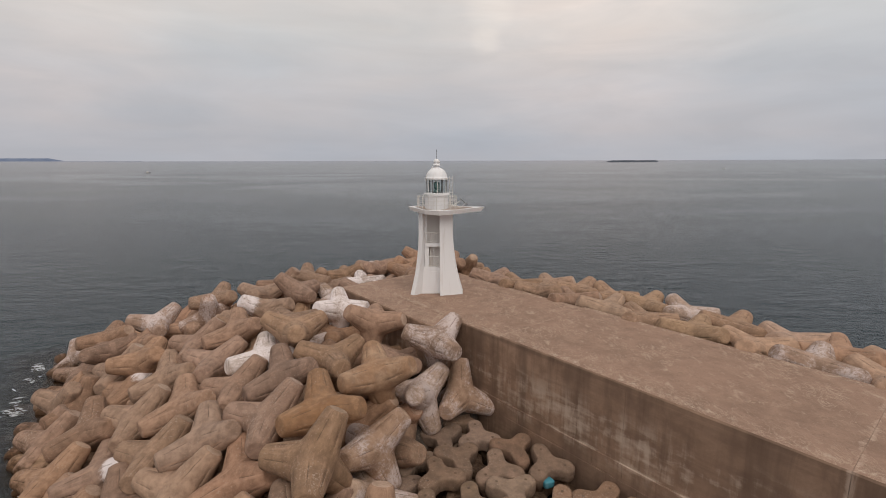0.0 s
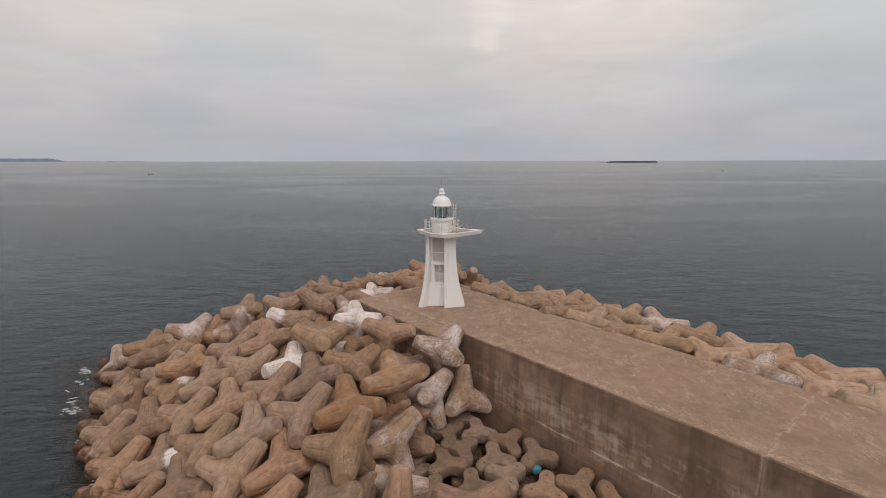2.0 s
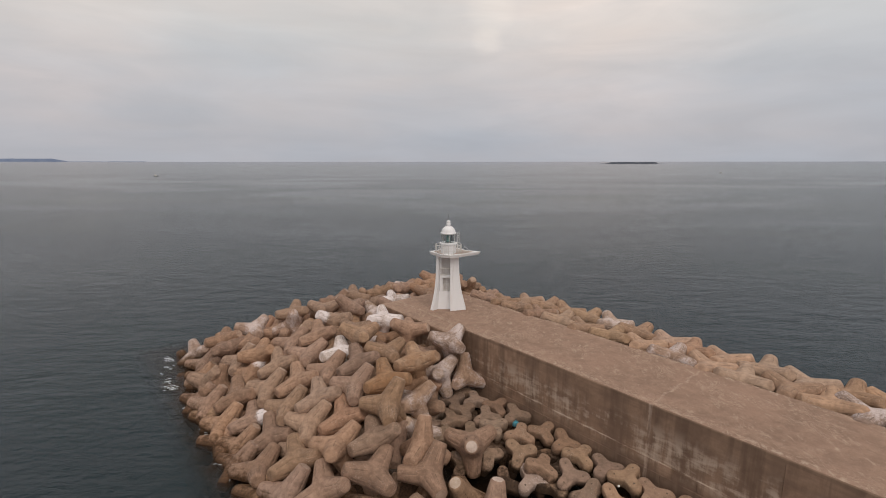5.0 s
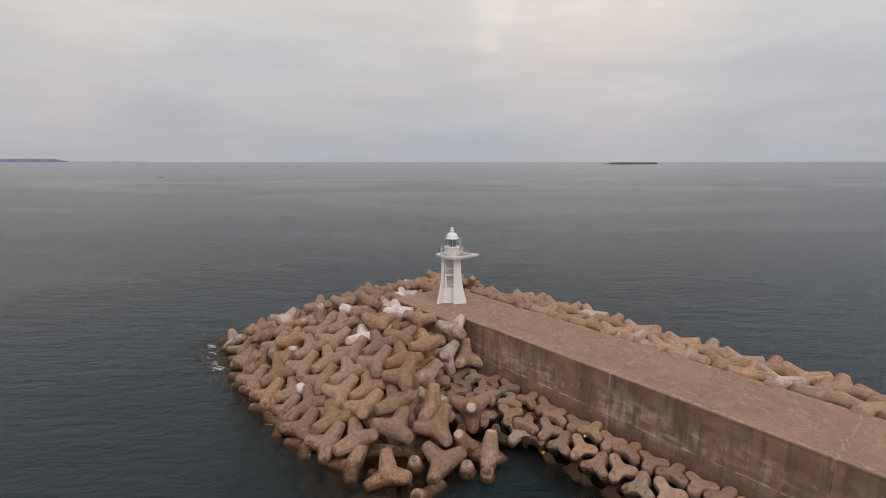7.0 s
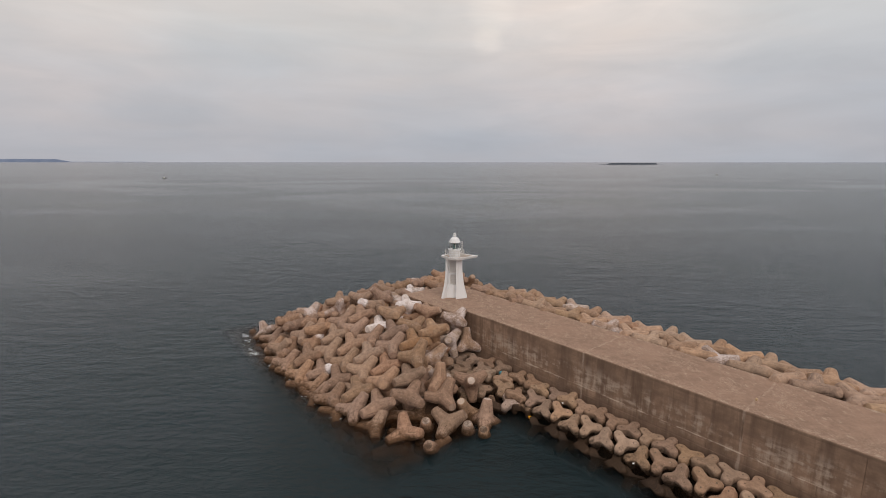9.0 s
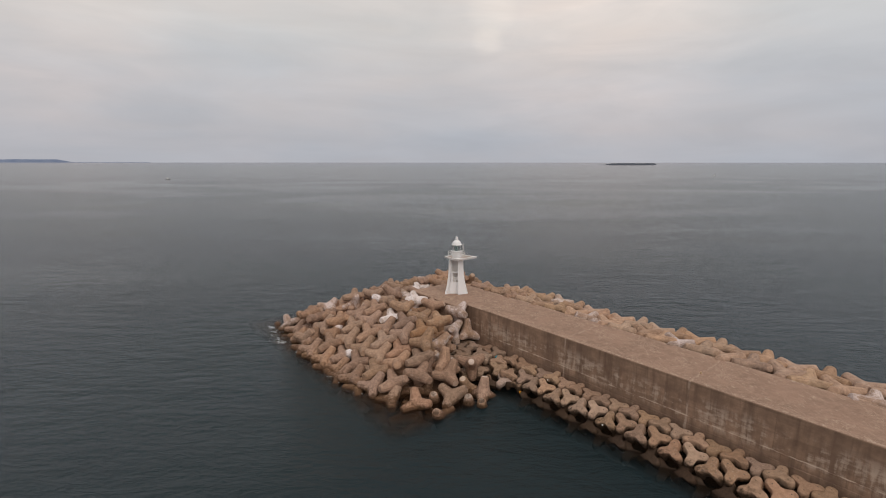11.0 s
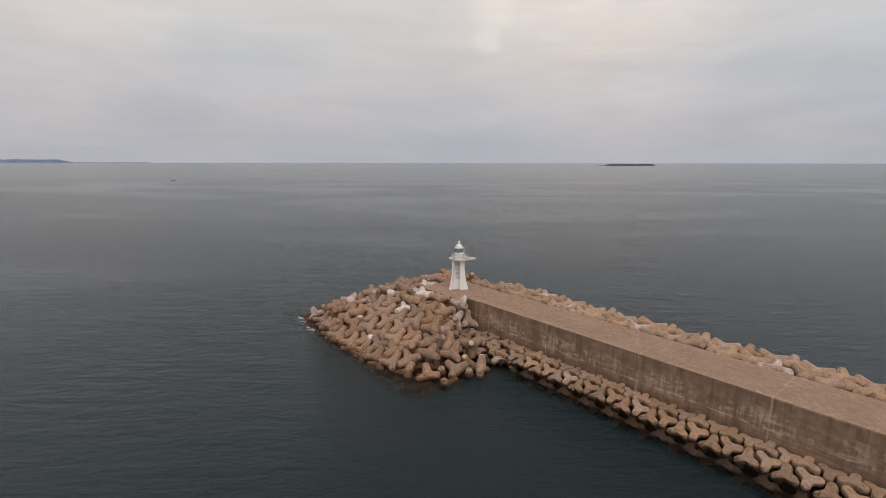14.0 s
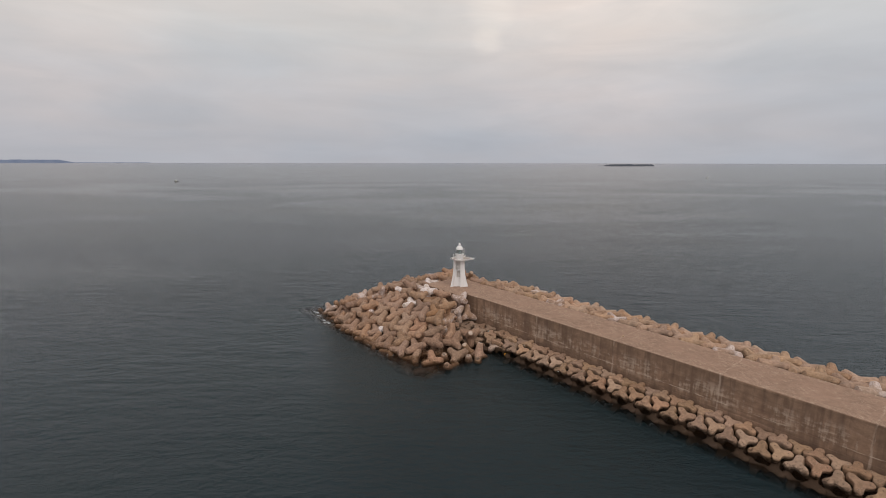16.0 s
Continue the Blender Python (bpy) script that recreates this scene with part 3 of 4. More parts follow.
# ---- quay: deck slabs, wall sections, footing ----
def pier_block(name, s0, s1, q0, q1, z0, z1, mats, parent, bevel=0.04, wobble=0.0):
    bm = bmesh.new()
    n = max(1, int((s1 - s0) / 1.6)) if wobble else 1
    if wobble:
        # worn upper edge on the wall side
        rows = []
        for k in range(n + 1):
            s = s0 + (s1 - s0) * k / n
            w = wobble * noise.noise((s * 0.7, q0, 3.0))
            rows.append([bm.verts.new(p) for p in ((s, q0, z0), (s, q0 + 0.012 * w, z1 - 0.10 - abs(w)), (s, q0 + 0.05 + abs(w), z1 - 0.02), (s, q0 + 0.25, z1), (s, q1, z1), (s, q1, z0))])
        for a, b in zip(rows, rows[1:]):
            for k in range(6):
                bm.faces.new((a[k], a[(k + 1) % 6], b[(k + 1) % 6], b[k]))
        bm.faces.new(rows[0])
        bm.faces.new(rows[-1])
    else:
        box(s0, s1, q0, q1, z0, z1, bevel, bm)
    if isinstance(mats, list):
        bm.normal_update()
        bmesh.ops.recalc_face_normals(bm, faces=bm.faces[:])
        for f in bm.faces:
            f.material_index = 0 if f.normal.z > 0.75 else 1
    ob = mesh_ob(name, bm, mats, parent)
    return ob


def build_quay():
    quay = new("quay")
    quay.matrix_world = PIER
    tagged(quay, "long brown-grey concrete breakwater quay with streaked harbour wall", "breakwater", kind="structure")
    joints = [DECK_S0] + [JOINT0 + SECTION * k for k in range(0, 10)]
    # the wider head: two deck slabs over caisson walls
    for a, b in ((DECK_S0, HEAD_JOINT), (HEAD_JOINT, HEAD_S1)):
        pier_block("deck_slab", a + 0.012, b - 0.012, HEAD_Q0, DECK_Q0 - 0.006, -0.45, -0.10, [DECK, WALL], quay, wobble=0.05)
        pier_block("wall_panel", a + 0.009, b - 0.009, HEAD_Q0 + 0.004, DECK_Q0 - 0.006, -9.6, -0.452, WALL, quay, 0.004)
    for k, (a, b) in enumerate(zip(joints, joints[1:])):
        top = -0.10 if k == 0 else 0.0
        if k == 0:
            pier_block("deck_slab", a + 0.012, HEAD_JOINT - 0.012, DECK_Q0, DECK_Q1, top - 0.35, top, [DECK, WALL], quay, wobble=0.0)
            a = HEAD_JOINT + 0.007
        pier_block("deck_slab", a + 0.005, b - 0.005, DECK_Q0, DECK_Q1, top - 0.35, top, [DECK, WALL], quay, wobble=0.05)
        # wall panels stand under the slab in lifts and lengths
        a = DECK_S0 if k == 0 else a
        cuts = [a, (a + b) / 2, b]
        for c, d in zip(cuts, cuts[1:]):
            pier_block("wall_panel", c + 0.009, d - 0.009, DECK_Q0 + 0.004, DECK_Q1, -4.70, top - 0.352, WALL, quay, 0.004)
    # footing blocks, slightly proud of the wall
    s = DECK_S0
    k = 0
    while s < joints[-1] - 0.1:
        w = 1.9
        out = DECK_Q0 - 0.05 + 0.02 * math.sin(k * 2.3)
        pier_block("footing_block", s + 0.007, s + w - 0.007, out, DECK_Q1, -5.74, -4.705, WALL, quay, 0.025)
        half = w / 2 if s + 1.5 * w < joints[-1] else 0.0
        pier_block("footing_block", s + half + 0.007, s + half + w - 0.007, out - 0.03, DECK_Q1, -9.6, -5.746, WALL, quay, 0.025)
        s += w
        k += 1
    return quay


build_quay()

# ---- tetrapods ----
H = 4.3
AXES = [Vector(v).normalized() for v in ((1, 1, 1), (1, -1, -1), (-1, 1, -1), (-1, -1, 1))]


def tetrapod_mesh(name, mats, seed=0, size=0.96):
    """Four tapering legs that meet along their bisecting planes, with formwork seams along each leg."""
    bm = bmesh.new()
    sheet = bm.loops.layers.uv.new("along_legs")
    tip, k = 0.645 * H, 0.195
    r0 = 0.143 * H + tip * k
    for number, a in enumerate(AXES):
        others = [b for b in AXES if b is not a]
        e1 = (others[0] - a * others[0].dot(a)).normalized()
        e2 = a.cross(e1)
        angles = []
        for n in range(24):
            base = n * 15.0
            if n % 4 == 2:
                angles += [(base - 0.9, 0), (base, 1), (base + 0.9, 2)]
            else:
                angles.append((base, 0))
        cols = []
        for deg, seam in angles:
            phi = radians(deg)
            e = e1 * math.cos(phi) + e2 * math.sin(phi)
            c = max(e.dot(b) for b in others) / 0.9428
            root = 0.7071 * c * r0 / (1 + 0.7071 * c * k)
            col = []
            for n, x in enumerate((tip, tip - 0.10, 0.54 * H, 0.40 * H, 0.28 * H, root + 0.06 * H, root)):
                r = r0 - k * x
                if n == 0:
                    r -= 0.13
                if n == 1:
                    r -= 0.015
                if seam == 1 and n in (3, 4):
                    r -= 0.03
                p = (a * x + e * r) * (1 + 0.035 * math.exp(-(x - root) / (0.045 * H)))
                col.append(bm.verts.new(p))
            cols.append((col, seam))
        count = len(cols)
        for m, ((ca, sa), (cb, sb)) in enumerate(zip(cols, cols[1:] + cols[:1])):
            for n in range(6):
                f = bm.faces.new((ca[n], cb[n], cb[n + 1], ca[n + 1]))
                f.smooth = True
                for loop, (u, v) in zip(f.loops, ((m, n), (m + 1, n), (m + 1, n + 1), (m, n + 1))):
                    loop[sheet].uv = (u * 5.0 / count + number * 9.0 + seed * 3.7, v * 0.45 + number * 3.0)
                if (sa == 1 or sb == 1) and n in (2, 3):
                    f.material_index = 1
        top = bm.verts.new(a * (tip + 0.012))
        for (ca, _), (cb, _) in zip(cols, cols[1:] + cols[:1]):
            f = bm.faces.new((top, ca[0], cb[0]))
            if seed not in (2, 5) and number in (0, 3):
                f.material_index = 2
            for loop in f.loops:
                loop[sheet].uv = (number * 7.0 + loop.vert.co.x, loop.vert.co.y)
    bmesh.ops.remove_doubles(bm, verts=bm.verts[:], dist=0.004)
    bmesh.ops.recalc_face_normals(bm, faces=bm.faces[:])
    # slightly worn, uneven casting
    for v in bm.verts:
        v.co += v.co.normalized() * 0.018 * noise.noise(v.co * 1.3 + Vector((seed * 7.0, 0, 0)))
        v.co *= size
    me = bpy.data.meshes.new(name)
    bm.to_mesh(me)
    bm.free()
    for m in mats:
        me.materials.append(m)
    return me


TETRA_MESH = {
    "plain": tetrapod_mesh("tetrapod", [TETRA, SEAM, PALE_END]),
    "chalk": tetrapod_mesh("tetrapod_chalk", [TETRA_CHALK, SEAM, PALE_END], 1),
    "white": tetrapod_mesh("tetrapod_lime", [TETRA_WHITE, SEAM, PALE_END], 2),
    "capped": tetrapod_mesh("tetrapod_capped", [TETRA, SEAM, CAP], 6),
    "splashed": tetrapod_mesh("tetrapod_splashed", [TETRA_SPLASH, SEAM, PALE_END], 5),
    "rust": tetrapod_mesh("tetrapod_rust", [TETRA_RUST, SEAM, PALE_END], 3),
    "pale": tetrapod_mesh("tetrapod_pale", [TETRA_PALE, SEAM, PALE_END], 4),
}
TETRA_LABEL = {
    "capped": "brown concrete tetrapod with pale leg ends",
    "splashed": "brown concrete tetrapod with one leg whitened by bird lime",
    "plain": "brown weathered concrete tetrapod with formwork seams, stacked among others",
    "chalk": "brown concrete tetrapod streaked with pale chalky stains",
    "white": "concrete tetrapod whitened with bird lime",
    "rust": "orange rust-stained concrete tetrapod",
    "pale": "pale sandy concrete tetrapod lying against the deck's edge",
}
placed, turns = [], []


def tetrapod(x, y, z, rx, ry, rz, look_="plain", group="tetrapods of the pier head"):
    ob = new("tetrapod", TETRA_MESH[look_])
    ob.matrix_world = pose(x, y, z, rx, ry, rz)
    placed.append((x, y, z))
    turns.append((x, y, (rx, ry, rz)))
    return tagged(ob, TETRA_LABEL[look_], "tetrapod", group)


# the ones that lie in plain view on the head
tetrapod(-20.86, -14.44, -7.43, 124, -52, 55, "splashed")
tetrapod(-17.69, -17.69, -7.21, 107, -24, -179)
tetrapod(-1.71, -28.33, -7.79, 116, -16, -164)
tetrapod(-17.57, -21.78, -8.08, 111, -33, 130)
tetrapod(-10.95, -27.59, -8.90, 94, -42, 132)
tetrapod(-6.84, -22.23, -4.57, 126, -16, 167)
tetrapod(-6.70, -25.06, -5.95, 129, -50, 134)
tetrapod(-13.88, -22.23, -6.70, 117, -25, 177)
tetrapod(-24.10, -14.55, -7.94, 99, -41, 126)
tetrapod(-13.98, -24.92, -7.98, 94, -48, 127)
tetrapod(-21.16, -17.45, -8.63, 91, -58, 132)
tetrapod(-2.17, -24.82, -5.98, -49, -2, -122)
tetrapod(-6.04, -20.14, -2.44, 87, -46, 136)
tetrapod(-10.25, -22.56, -5.19, 111, -29, 112)
tetrapod(-10.65, -25.65, -6.96, 117, -20, 169)
tetrapod(-13.54, -11.37, -3.38, 97, -44, 125)
tetrapod(-16.86, -7.51, -3.23, 114, -43, 112)
tetrapod(-9.82, -15.83, -2.88, 98, -50, 126)
tetrapod(-24.35, -6.50, -6.07, 98, -43, 121, "splashed")
tetrapod(-16.85, -15.40, -5.54, 100, -42, 122)
tetrapod(-13.76, -18.42, -5.50, 101, -53, 122)
tetrapod(-6.64, -16.03, -2.18, 116, -36, 178, "rust")
tetrapod(-10.39, -18.49, -4.80, 113, -22, 173)
tetrapod(-20.26, -11.59, -5.40, 95, -51, 128)
tetrapod(-13.32, -16.00, -4.08, 116, -19, 172)
tetrapod(-16.56, -12.35, -4.10, 113, -20, 176)
tetrapod(-22.48, 5.07, -2.11, 122, -30, 160)
tetrapod(-36.65, 4.07, -7.95, 100, -11, -177, "chalk")
tetrapod(3.09, -26.73, -8.09, 62, -31, 132, "capped")
tetrapod(-6.95, -29.39, -8.45, 109, -30, 170)
tetrapod(-26.67, -3.87, -5.60, 89, -46, 128)
tetrapod(-1.38, -11.13, -3.75, -42, -58, -28, "chalk")
tetrapod(-16.37, -4.43, -1.91, 115, -22, 171)
tetrapod(-5.23, -5.34, -0.75, 131, -20, 39)
tetrapod(-23.83, -11.20, -6.48, 105, -23, 179)
tetrapod(-27.45, 2.76, -3.77, 126, -20, -108, "chalk")
tetrapod(-13.99, 3.88, -0.89, 103, -43, -89)
tetrapod(-19.73, -4.29, -3.11, 99, -46, 123)
tetrapod(-27.31, 0.65, -4.82, 146, -23, -105)
tetrapod(-20.32, -7.63, -4.32, 111, -21, 179)
tetrapod(-21.74, 1.75, -2.65, -168, -32, -137, "chalk")
tetrapod(1.41, -9.05, -4.85, 57, -54, -123, "chalk")
tetrapod(-7.14, -11.10, -1.45, 128, -34, -121)
tetrapod(-10.02, -12.16, -2.00, 113, -20, 176)
tetrapod(-8.80, -1.10, -1.05, 51, 27, 111, "white")
tetrapod(-3.84, -16.06, -4.39, -18, -55, -70, "chalk")
tetrapod(-0.16, -8.50, -1.05, 124, -23, -117, "chalk")
tetrapod(-10.69, -7.71, -0.62, 130, -39, -128, "capped")
tetrapod(-29.95, -0.70, -5.21, 123, -33, 95)
tetrapod(-3.86, -13.12, -1.39, 124, -28, 169, "rust")
tetrapod(-23.53, -5.29, -3.95, 125, -23, 154)
tetrapod(1.52, -21.81, -5.44, 50, 22, -88, "capped")
tetrapod(-3.43, -31.79, -9.34, 92, -64, 3)
tetrapod(-15.47, -0.33, -1.41, 124, -55, -74, "splashed")
tetrapod(-28.50, -6.28, -7.49, 154, 20, -161)
tetrapod(-2.86, -22.49, -5.02, 48, -57, -113)
tetrapod(-27.62, -10.43, -7.99, 95, -51, 128)
tetrapod(-12.73, -8.61, -2.46, -38, -29, -80, "white")
tetrapod(-20.34, 13.09, -3.90, -24, -20, -133)
tetrapod(-3.82, -18.11, -6.51, 92, -40, -33, "chalk")
tetrapod(-4.41, -27.68, -9.34, 78, -47, 12, "capped")
tetrapod(0.72, -24.86, -8.23, 83, -38, -40, "capped")
tetrapod(0.84, -28.40, -9.48, 74, -40, -6, "capped")
tetrapod(2.88, -28.93, -9.91, 55, -58, 54, "capped")
tetrapod(-3.93, -21.56, -8.53, 71, -26, -28, "capped")
tetrapod(-30.75, 0.94, -4.60, 125, -44, 53)
tetrapod(-29.94, -5.92, -7.38, 158, 2, 122)
# half drowned ones along the mound's outer foot
for x, y, z, turn_ in ((-34.0, 1.0, -8.3, 8), (-32.6, -2.6, -8.6, -6), (-31.0, -4.4, -8.4, 12), (-30.0, -8.3, -8.7, -4), (-26.6, -12.0, -8.7, 5), (-23.4, -16.3, -8.9, 10), (-20.3, -20.0, -8.9, -8), (-16.6, -23.9, -9.0, 4)):
    tetrapod(x, y, z, 97 + 0.5 * turn_, -47, 124 + turn_)


def crest(s, q):
    """Height of the tetrapods' centres over the head's mound."""
    left, front, back = max(0.0, -14 - q), max(0.0, s - 9), max(0.0, -17 - s)
    right = max(0.0, q - 12.5)
    drop = 0.49 * math.hypot(max(left, right * 1.1), max(front if q < 0 else 0.0, back))
    pit = 2.2 * max(0.0, min(1.0, (s - 3) / 5)) * max(0.0, min(1.0, (q + 16) / 4)) if q < 0 else 0.0
    top = -0.75 if s < DECK_S0 - 1 and q > -7 else -1.5
    return top - max(drop, pit)


def far_enough(p, gap):
    return all((p[0] - o[0]) ** 2 + (p[1] - o[1]) ** 2 + (p[2] - o[2]) ** 2 > gap * gap for o in placed)


def settled(rng, lean, toward=(0, 0, -1)):
    """A turn with one leg dug in the given way, give or take the lean in degrees."""
    down = Vector(toward).normalized()
    tilt = Vector((rng.gauss(0, 1), rng.gauss(0, 1), rng.gauss(0, 1))).normalized() * math.tan(radians(rng.uniform(0, lean)))
    aim = (down + tilt).normalized()
    spin = Matrix.Rotation(rng.uniform(0, 2 * math.pi), 3, aim)
    e = (spin @ AXES[3].rotation_difference(aim).to_matrix()).to_euler()
    return [math.degrees(v) for v in e]


def laid(s, q, z, heading, kind, lean_x=0.0, lean_y=0.0):
    """A tetrapod with one leg down and another heading the given way along the pier."""
    down = AXES[3].rotation_difference(Vector((0, 0, -1))).to_matrix()
    leg = down @ AXES[0]
    spin = Matrix.Rotation(radians(heading) + ALONG - math.atan2(leg.y, leg.x), 3, "Z")
    lean = Euler((radians(lean_x), radians(lean_y), 0)).to_matrix()
    p, e = at(s, q, z), (lean @ spin @ down).to_euler()
    tetrapod(p.x, p.y, p.z, *[math.degrees(v) for v in e], kind, "tetrapods along the seaward side")


laid(-13.0, -0.4, -1.75, 40, "white")

# two rows along the deck's seaward edge: every other one is turned, so that their legs lock
SEAWARD_A = ((1.0, 9.7), (7.5, 9.5), (14.2, 9.5), (21.6, 9.8), (28.5, 9.6), (35.3, 10.1), (40.6, 9.5), (47.2, 9.4), (54.4, 9.9), (59.8, 9.9), (66.9, 10.4), (73.2, 9.8), (79.6, 9.7), (86.2, 9.9), (92.6, 9.6), (99.0, 9.8), (105.5, 9.7),
             (2.1, 13.6), (8.6, 14.0), (15.4, 14.5), (22.7, 13.8), (28.9, 13.4), (35.7, 13.3), (41.8, 13.8), (48.0, 13.5), (54.5, 13.6), (61.3, 14.2), (67.2, 13.8), (73.8, 13.6), (80.4, 13.8), (86.8, 13.5), (93.4, 13.7))
SEAWARD_B = ((-2.2, 9.6), (4.2, 9.5), (10.9, 9.6), (18.0, 9.7), (25.3, 9.3), (31.8, 9.2), (38.1, 9.6), (44.2, 9.8), (50.6, 9.9), (57.0, 9.6), (63.3, 8.9), (70.0, 9.6), (76.4, 9.7), (82.9, 9.6), (89.4, 9.8), (95.8, 9.6), (102.3, 9.7),
             (5.3, 13.8), (12.0, 13.9), (19.1, 13.9), (25.6, 12.9), (32.3, 13.5), (39.1, 13.2), (45.0, 13.7), (51.2, 13.6), (58.0, 13.8), (64.4, 13.7), (70.5, 13.6), (77.0, 13.8), (83.6, 13.6))


def lay_seaward():
    rng = random.Random(17)
    limed = {(15.4, 14.5): "chalk", (63.3, 8.9): "chalk", (25.3, 9.3): "chalk", (28.9, 13.4): "pale", (82.9, 9.6): "chalk", (40.6, 9.5): "chalk"}
    for spots, heading, up in ((SEAWARD_A, 28, -0.95), (SEAWARD_B, 98, -0.85)):
        for s, q in spots:
            drop = 0.3 if q > 12 else 0.0
            laid(s + rng.uniform(-0.15, 0.15), q - 0.45, up - drop + rng.uniform(-0.08, 0.08), heading + rng.uniform(-7, 7), limed.get((s, q), "pale" if s > 9 else "plain"), rng.uniform(-6, 6), rng.uniform(-6, 6))


lay_seaward()


def fill_tetrapods():
    rng = random.Random(11)
    deep, heap = [], []
    # the rest of the mound round the head; the buried layer is one heap
    lead = list(turns)
    for gap, sink in ((2.7, 0.3), (2.3, 1.3)):
        for _ in range(9000):
            s, q = rng.uniform(-34, 22.5), rng.uniform(-31.0, 26)
            if DECK_S0 - 1.6 < s and (HEAD_Q0 - 1.5 if s < HEAD_S1 + 1.5 else DECK_Q0 - 1.7) < q < DECK_Q1 + 1.2:
                continue
            if s > 4 and q > -17 and q < -2 and (s > 9 or q > -9):
                continue
            if q > 0 and s > DECK_S0 - 1.6:
                continue
            if (q < -27.3 and sink < 1) or (s > 9 and q < -2 and sink < 1):
                continue
            z = crest(s, q) - sink - (0.4 if s > 9 else 0.0) + rng.uniform(-0.25, 0.25)
            here = at(s, q)
            if min((o[0] - here.x) ** 2 + (o[1] - here.y) ** 2 for o in lead) < 16 and q > -24.5:
                z -= 1.25
            if q < -27.3:
                z -= 0.4
            if z < SEA_Z - 2.6:
                continue
            p = at(s, q, z)
            if far_enough(p, gap):
                kind = rng.choices(("plain", "chalk", "rust"), (92, 7, 1))[0]
                inward = at(0.5 * (-1 if s > 9 else 1 if s < -17 else 0), 0.5 * (1 if q < -14 else -1 if q > 12.5 else 0), -1)
                if q < -13:
                    # laid like its nearest neighbour
                    near = min(lead, key=lambda o: (o[0] - p.x) ** 2 + (o[1] - p.y) ** 2)
                    turn = [a + rng.uniform(-9, 9) for a in near[2]]
                else:
                    turn = settled(rng, 30, inward)
                if sink > 1:
                    placed.append(tuple(p))
                    deep.append(Matrix.Translation(p) @ Euler([radians(a) for a in turn]).to_matrix().to_4x4())
                else:
                    tetrapod(p.x, p.y, p.z, *turn, kind)
    # under the rows on the seaward side, down to the water: one heap
    for _ in range(12000):
        s, q = rng.uniform(DECK_S0 - 2, 112), rng.uniform(DECK_Q1 + 2.6, 18.5)
        z = -3.3 - 0.62 * max(0.0, q - 13.5) + rng.uniform(-0.3, 0.3)
        p = at(s, q, z)
        if far_enough(p, 2.6):
            placed.append(tuple(p))
            heap.append(Matrix.Translation(p) @ Euler([radians(a) for a in settled(rng, 24)]).to_matrix().to_4x4())
    for matrices, look_, mats, label in ((heap, "pale", TETRA_PALE, "sandy concrete tetrapods heaped down to the open sea"), (deep, "plain", TETRA, "brown concrete tetrapods buried under the top layer")):
        bm = bmesh.new()
        for m in matrices:
            before = len(bm.verts)
            bm.from_mesh(TETRA_MESH[look_])
            bm.verts.ensure_lookup_table()
            bmesh.ops.transform(bm, matrix=m, verts=bm.verts[before:])
        me = bpy.data.meshes.new("tetrapod_heap")
        bm.to_mesh(me)
        bm.free()
        for m in (mats, SEAM, PALE_END):
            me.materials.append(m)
        tagged(new("tetrapod_heap", me), label, "tetrapods", kind="stuff")


fill_tetrapods()


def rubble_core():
    """A dark sheet added under the armour units as their core, so the gaps between them stay dark."""
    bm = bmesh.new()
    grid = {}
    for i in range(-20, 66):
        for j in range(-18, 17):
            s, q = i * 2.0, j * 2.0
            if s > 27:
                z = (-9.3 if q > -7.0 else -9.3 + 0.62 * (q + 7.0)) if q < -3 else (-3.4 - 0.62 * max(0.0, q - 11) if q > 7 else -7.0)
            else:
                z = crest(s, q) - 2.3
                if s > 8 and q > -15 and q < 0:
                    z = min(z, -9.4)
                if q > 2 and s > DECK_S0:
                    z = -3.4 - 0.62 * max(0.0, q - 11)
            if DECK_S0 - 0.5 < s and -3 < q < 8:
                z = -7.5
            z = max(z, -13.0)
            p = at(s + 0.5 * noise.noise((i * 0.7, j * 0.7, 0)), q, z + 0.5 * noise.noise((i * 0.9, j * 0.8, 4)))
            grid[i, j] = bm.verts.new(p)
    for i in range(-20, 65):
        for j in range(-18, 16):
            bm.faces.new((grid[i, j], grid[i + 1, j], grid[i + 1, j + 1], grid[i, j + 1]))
    return tagged(mesh_ob("rubble_core", bm, DARK_BACKING), "dark backing sheet added beneath the armour units", "rubble", kind="structure")


rubble_core()


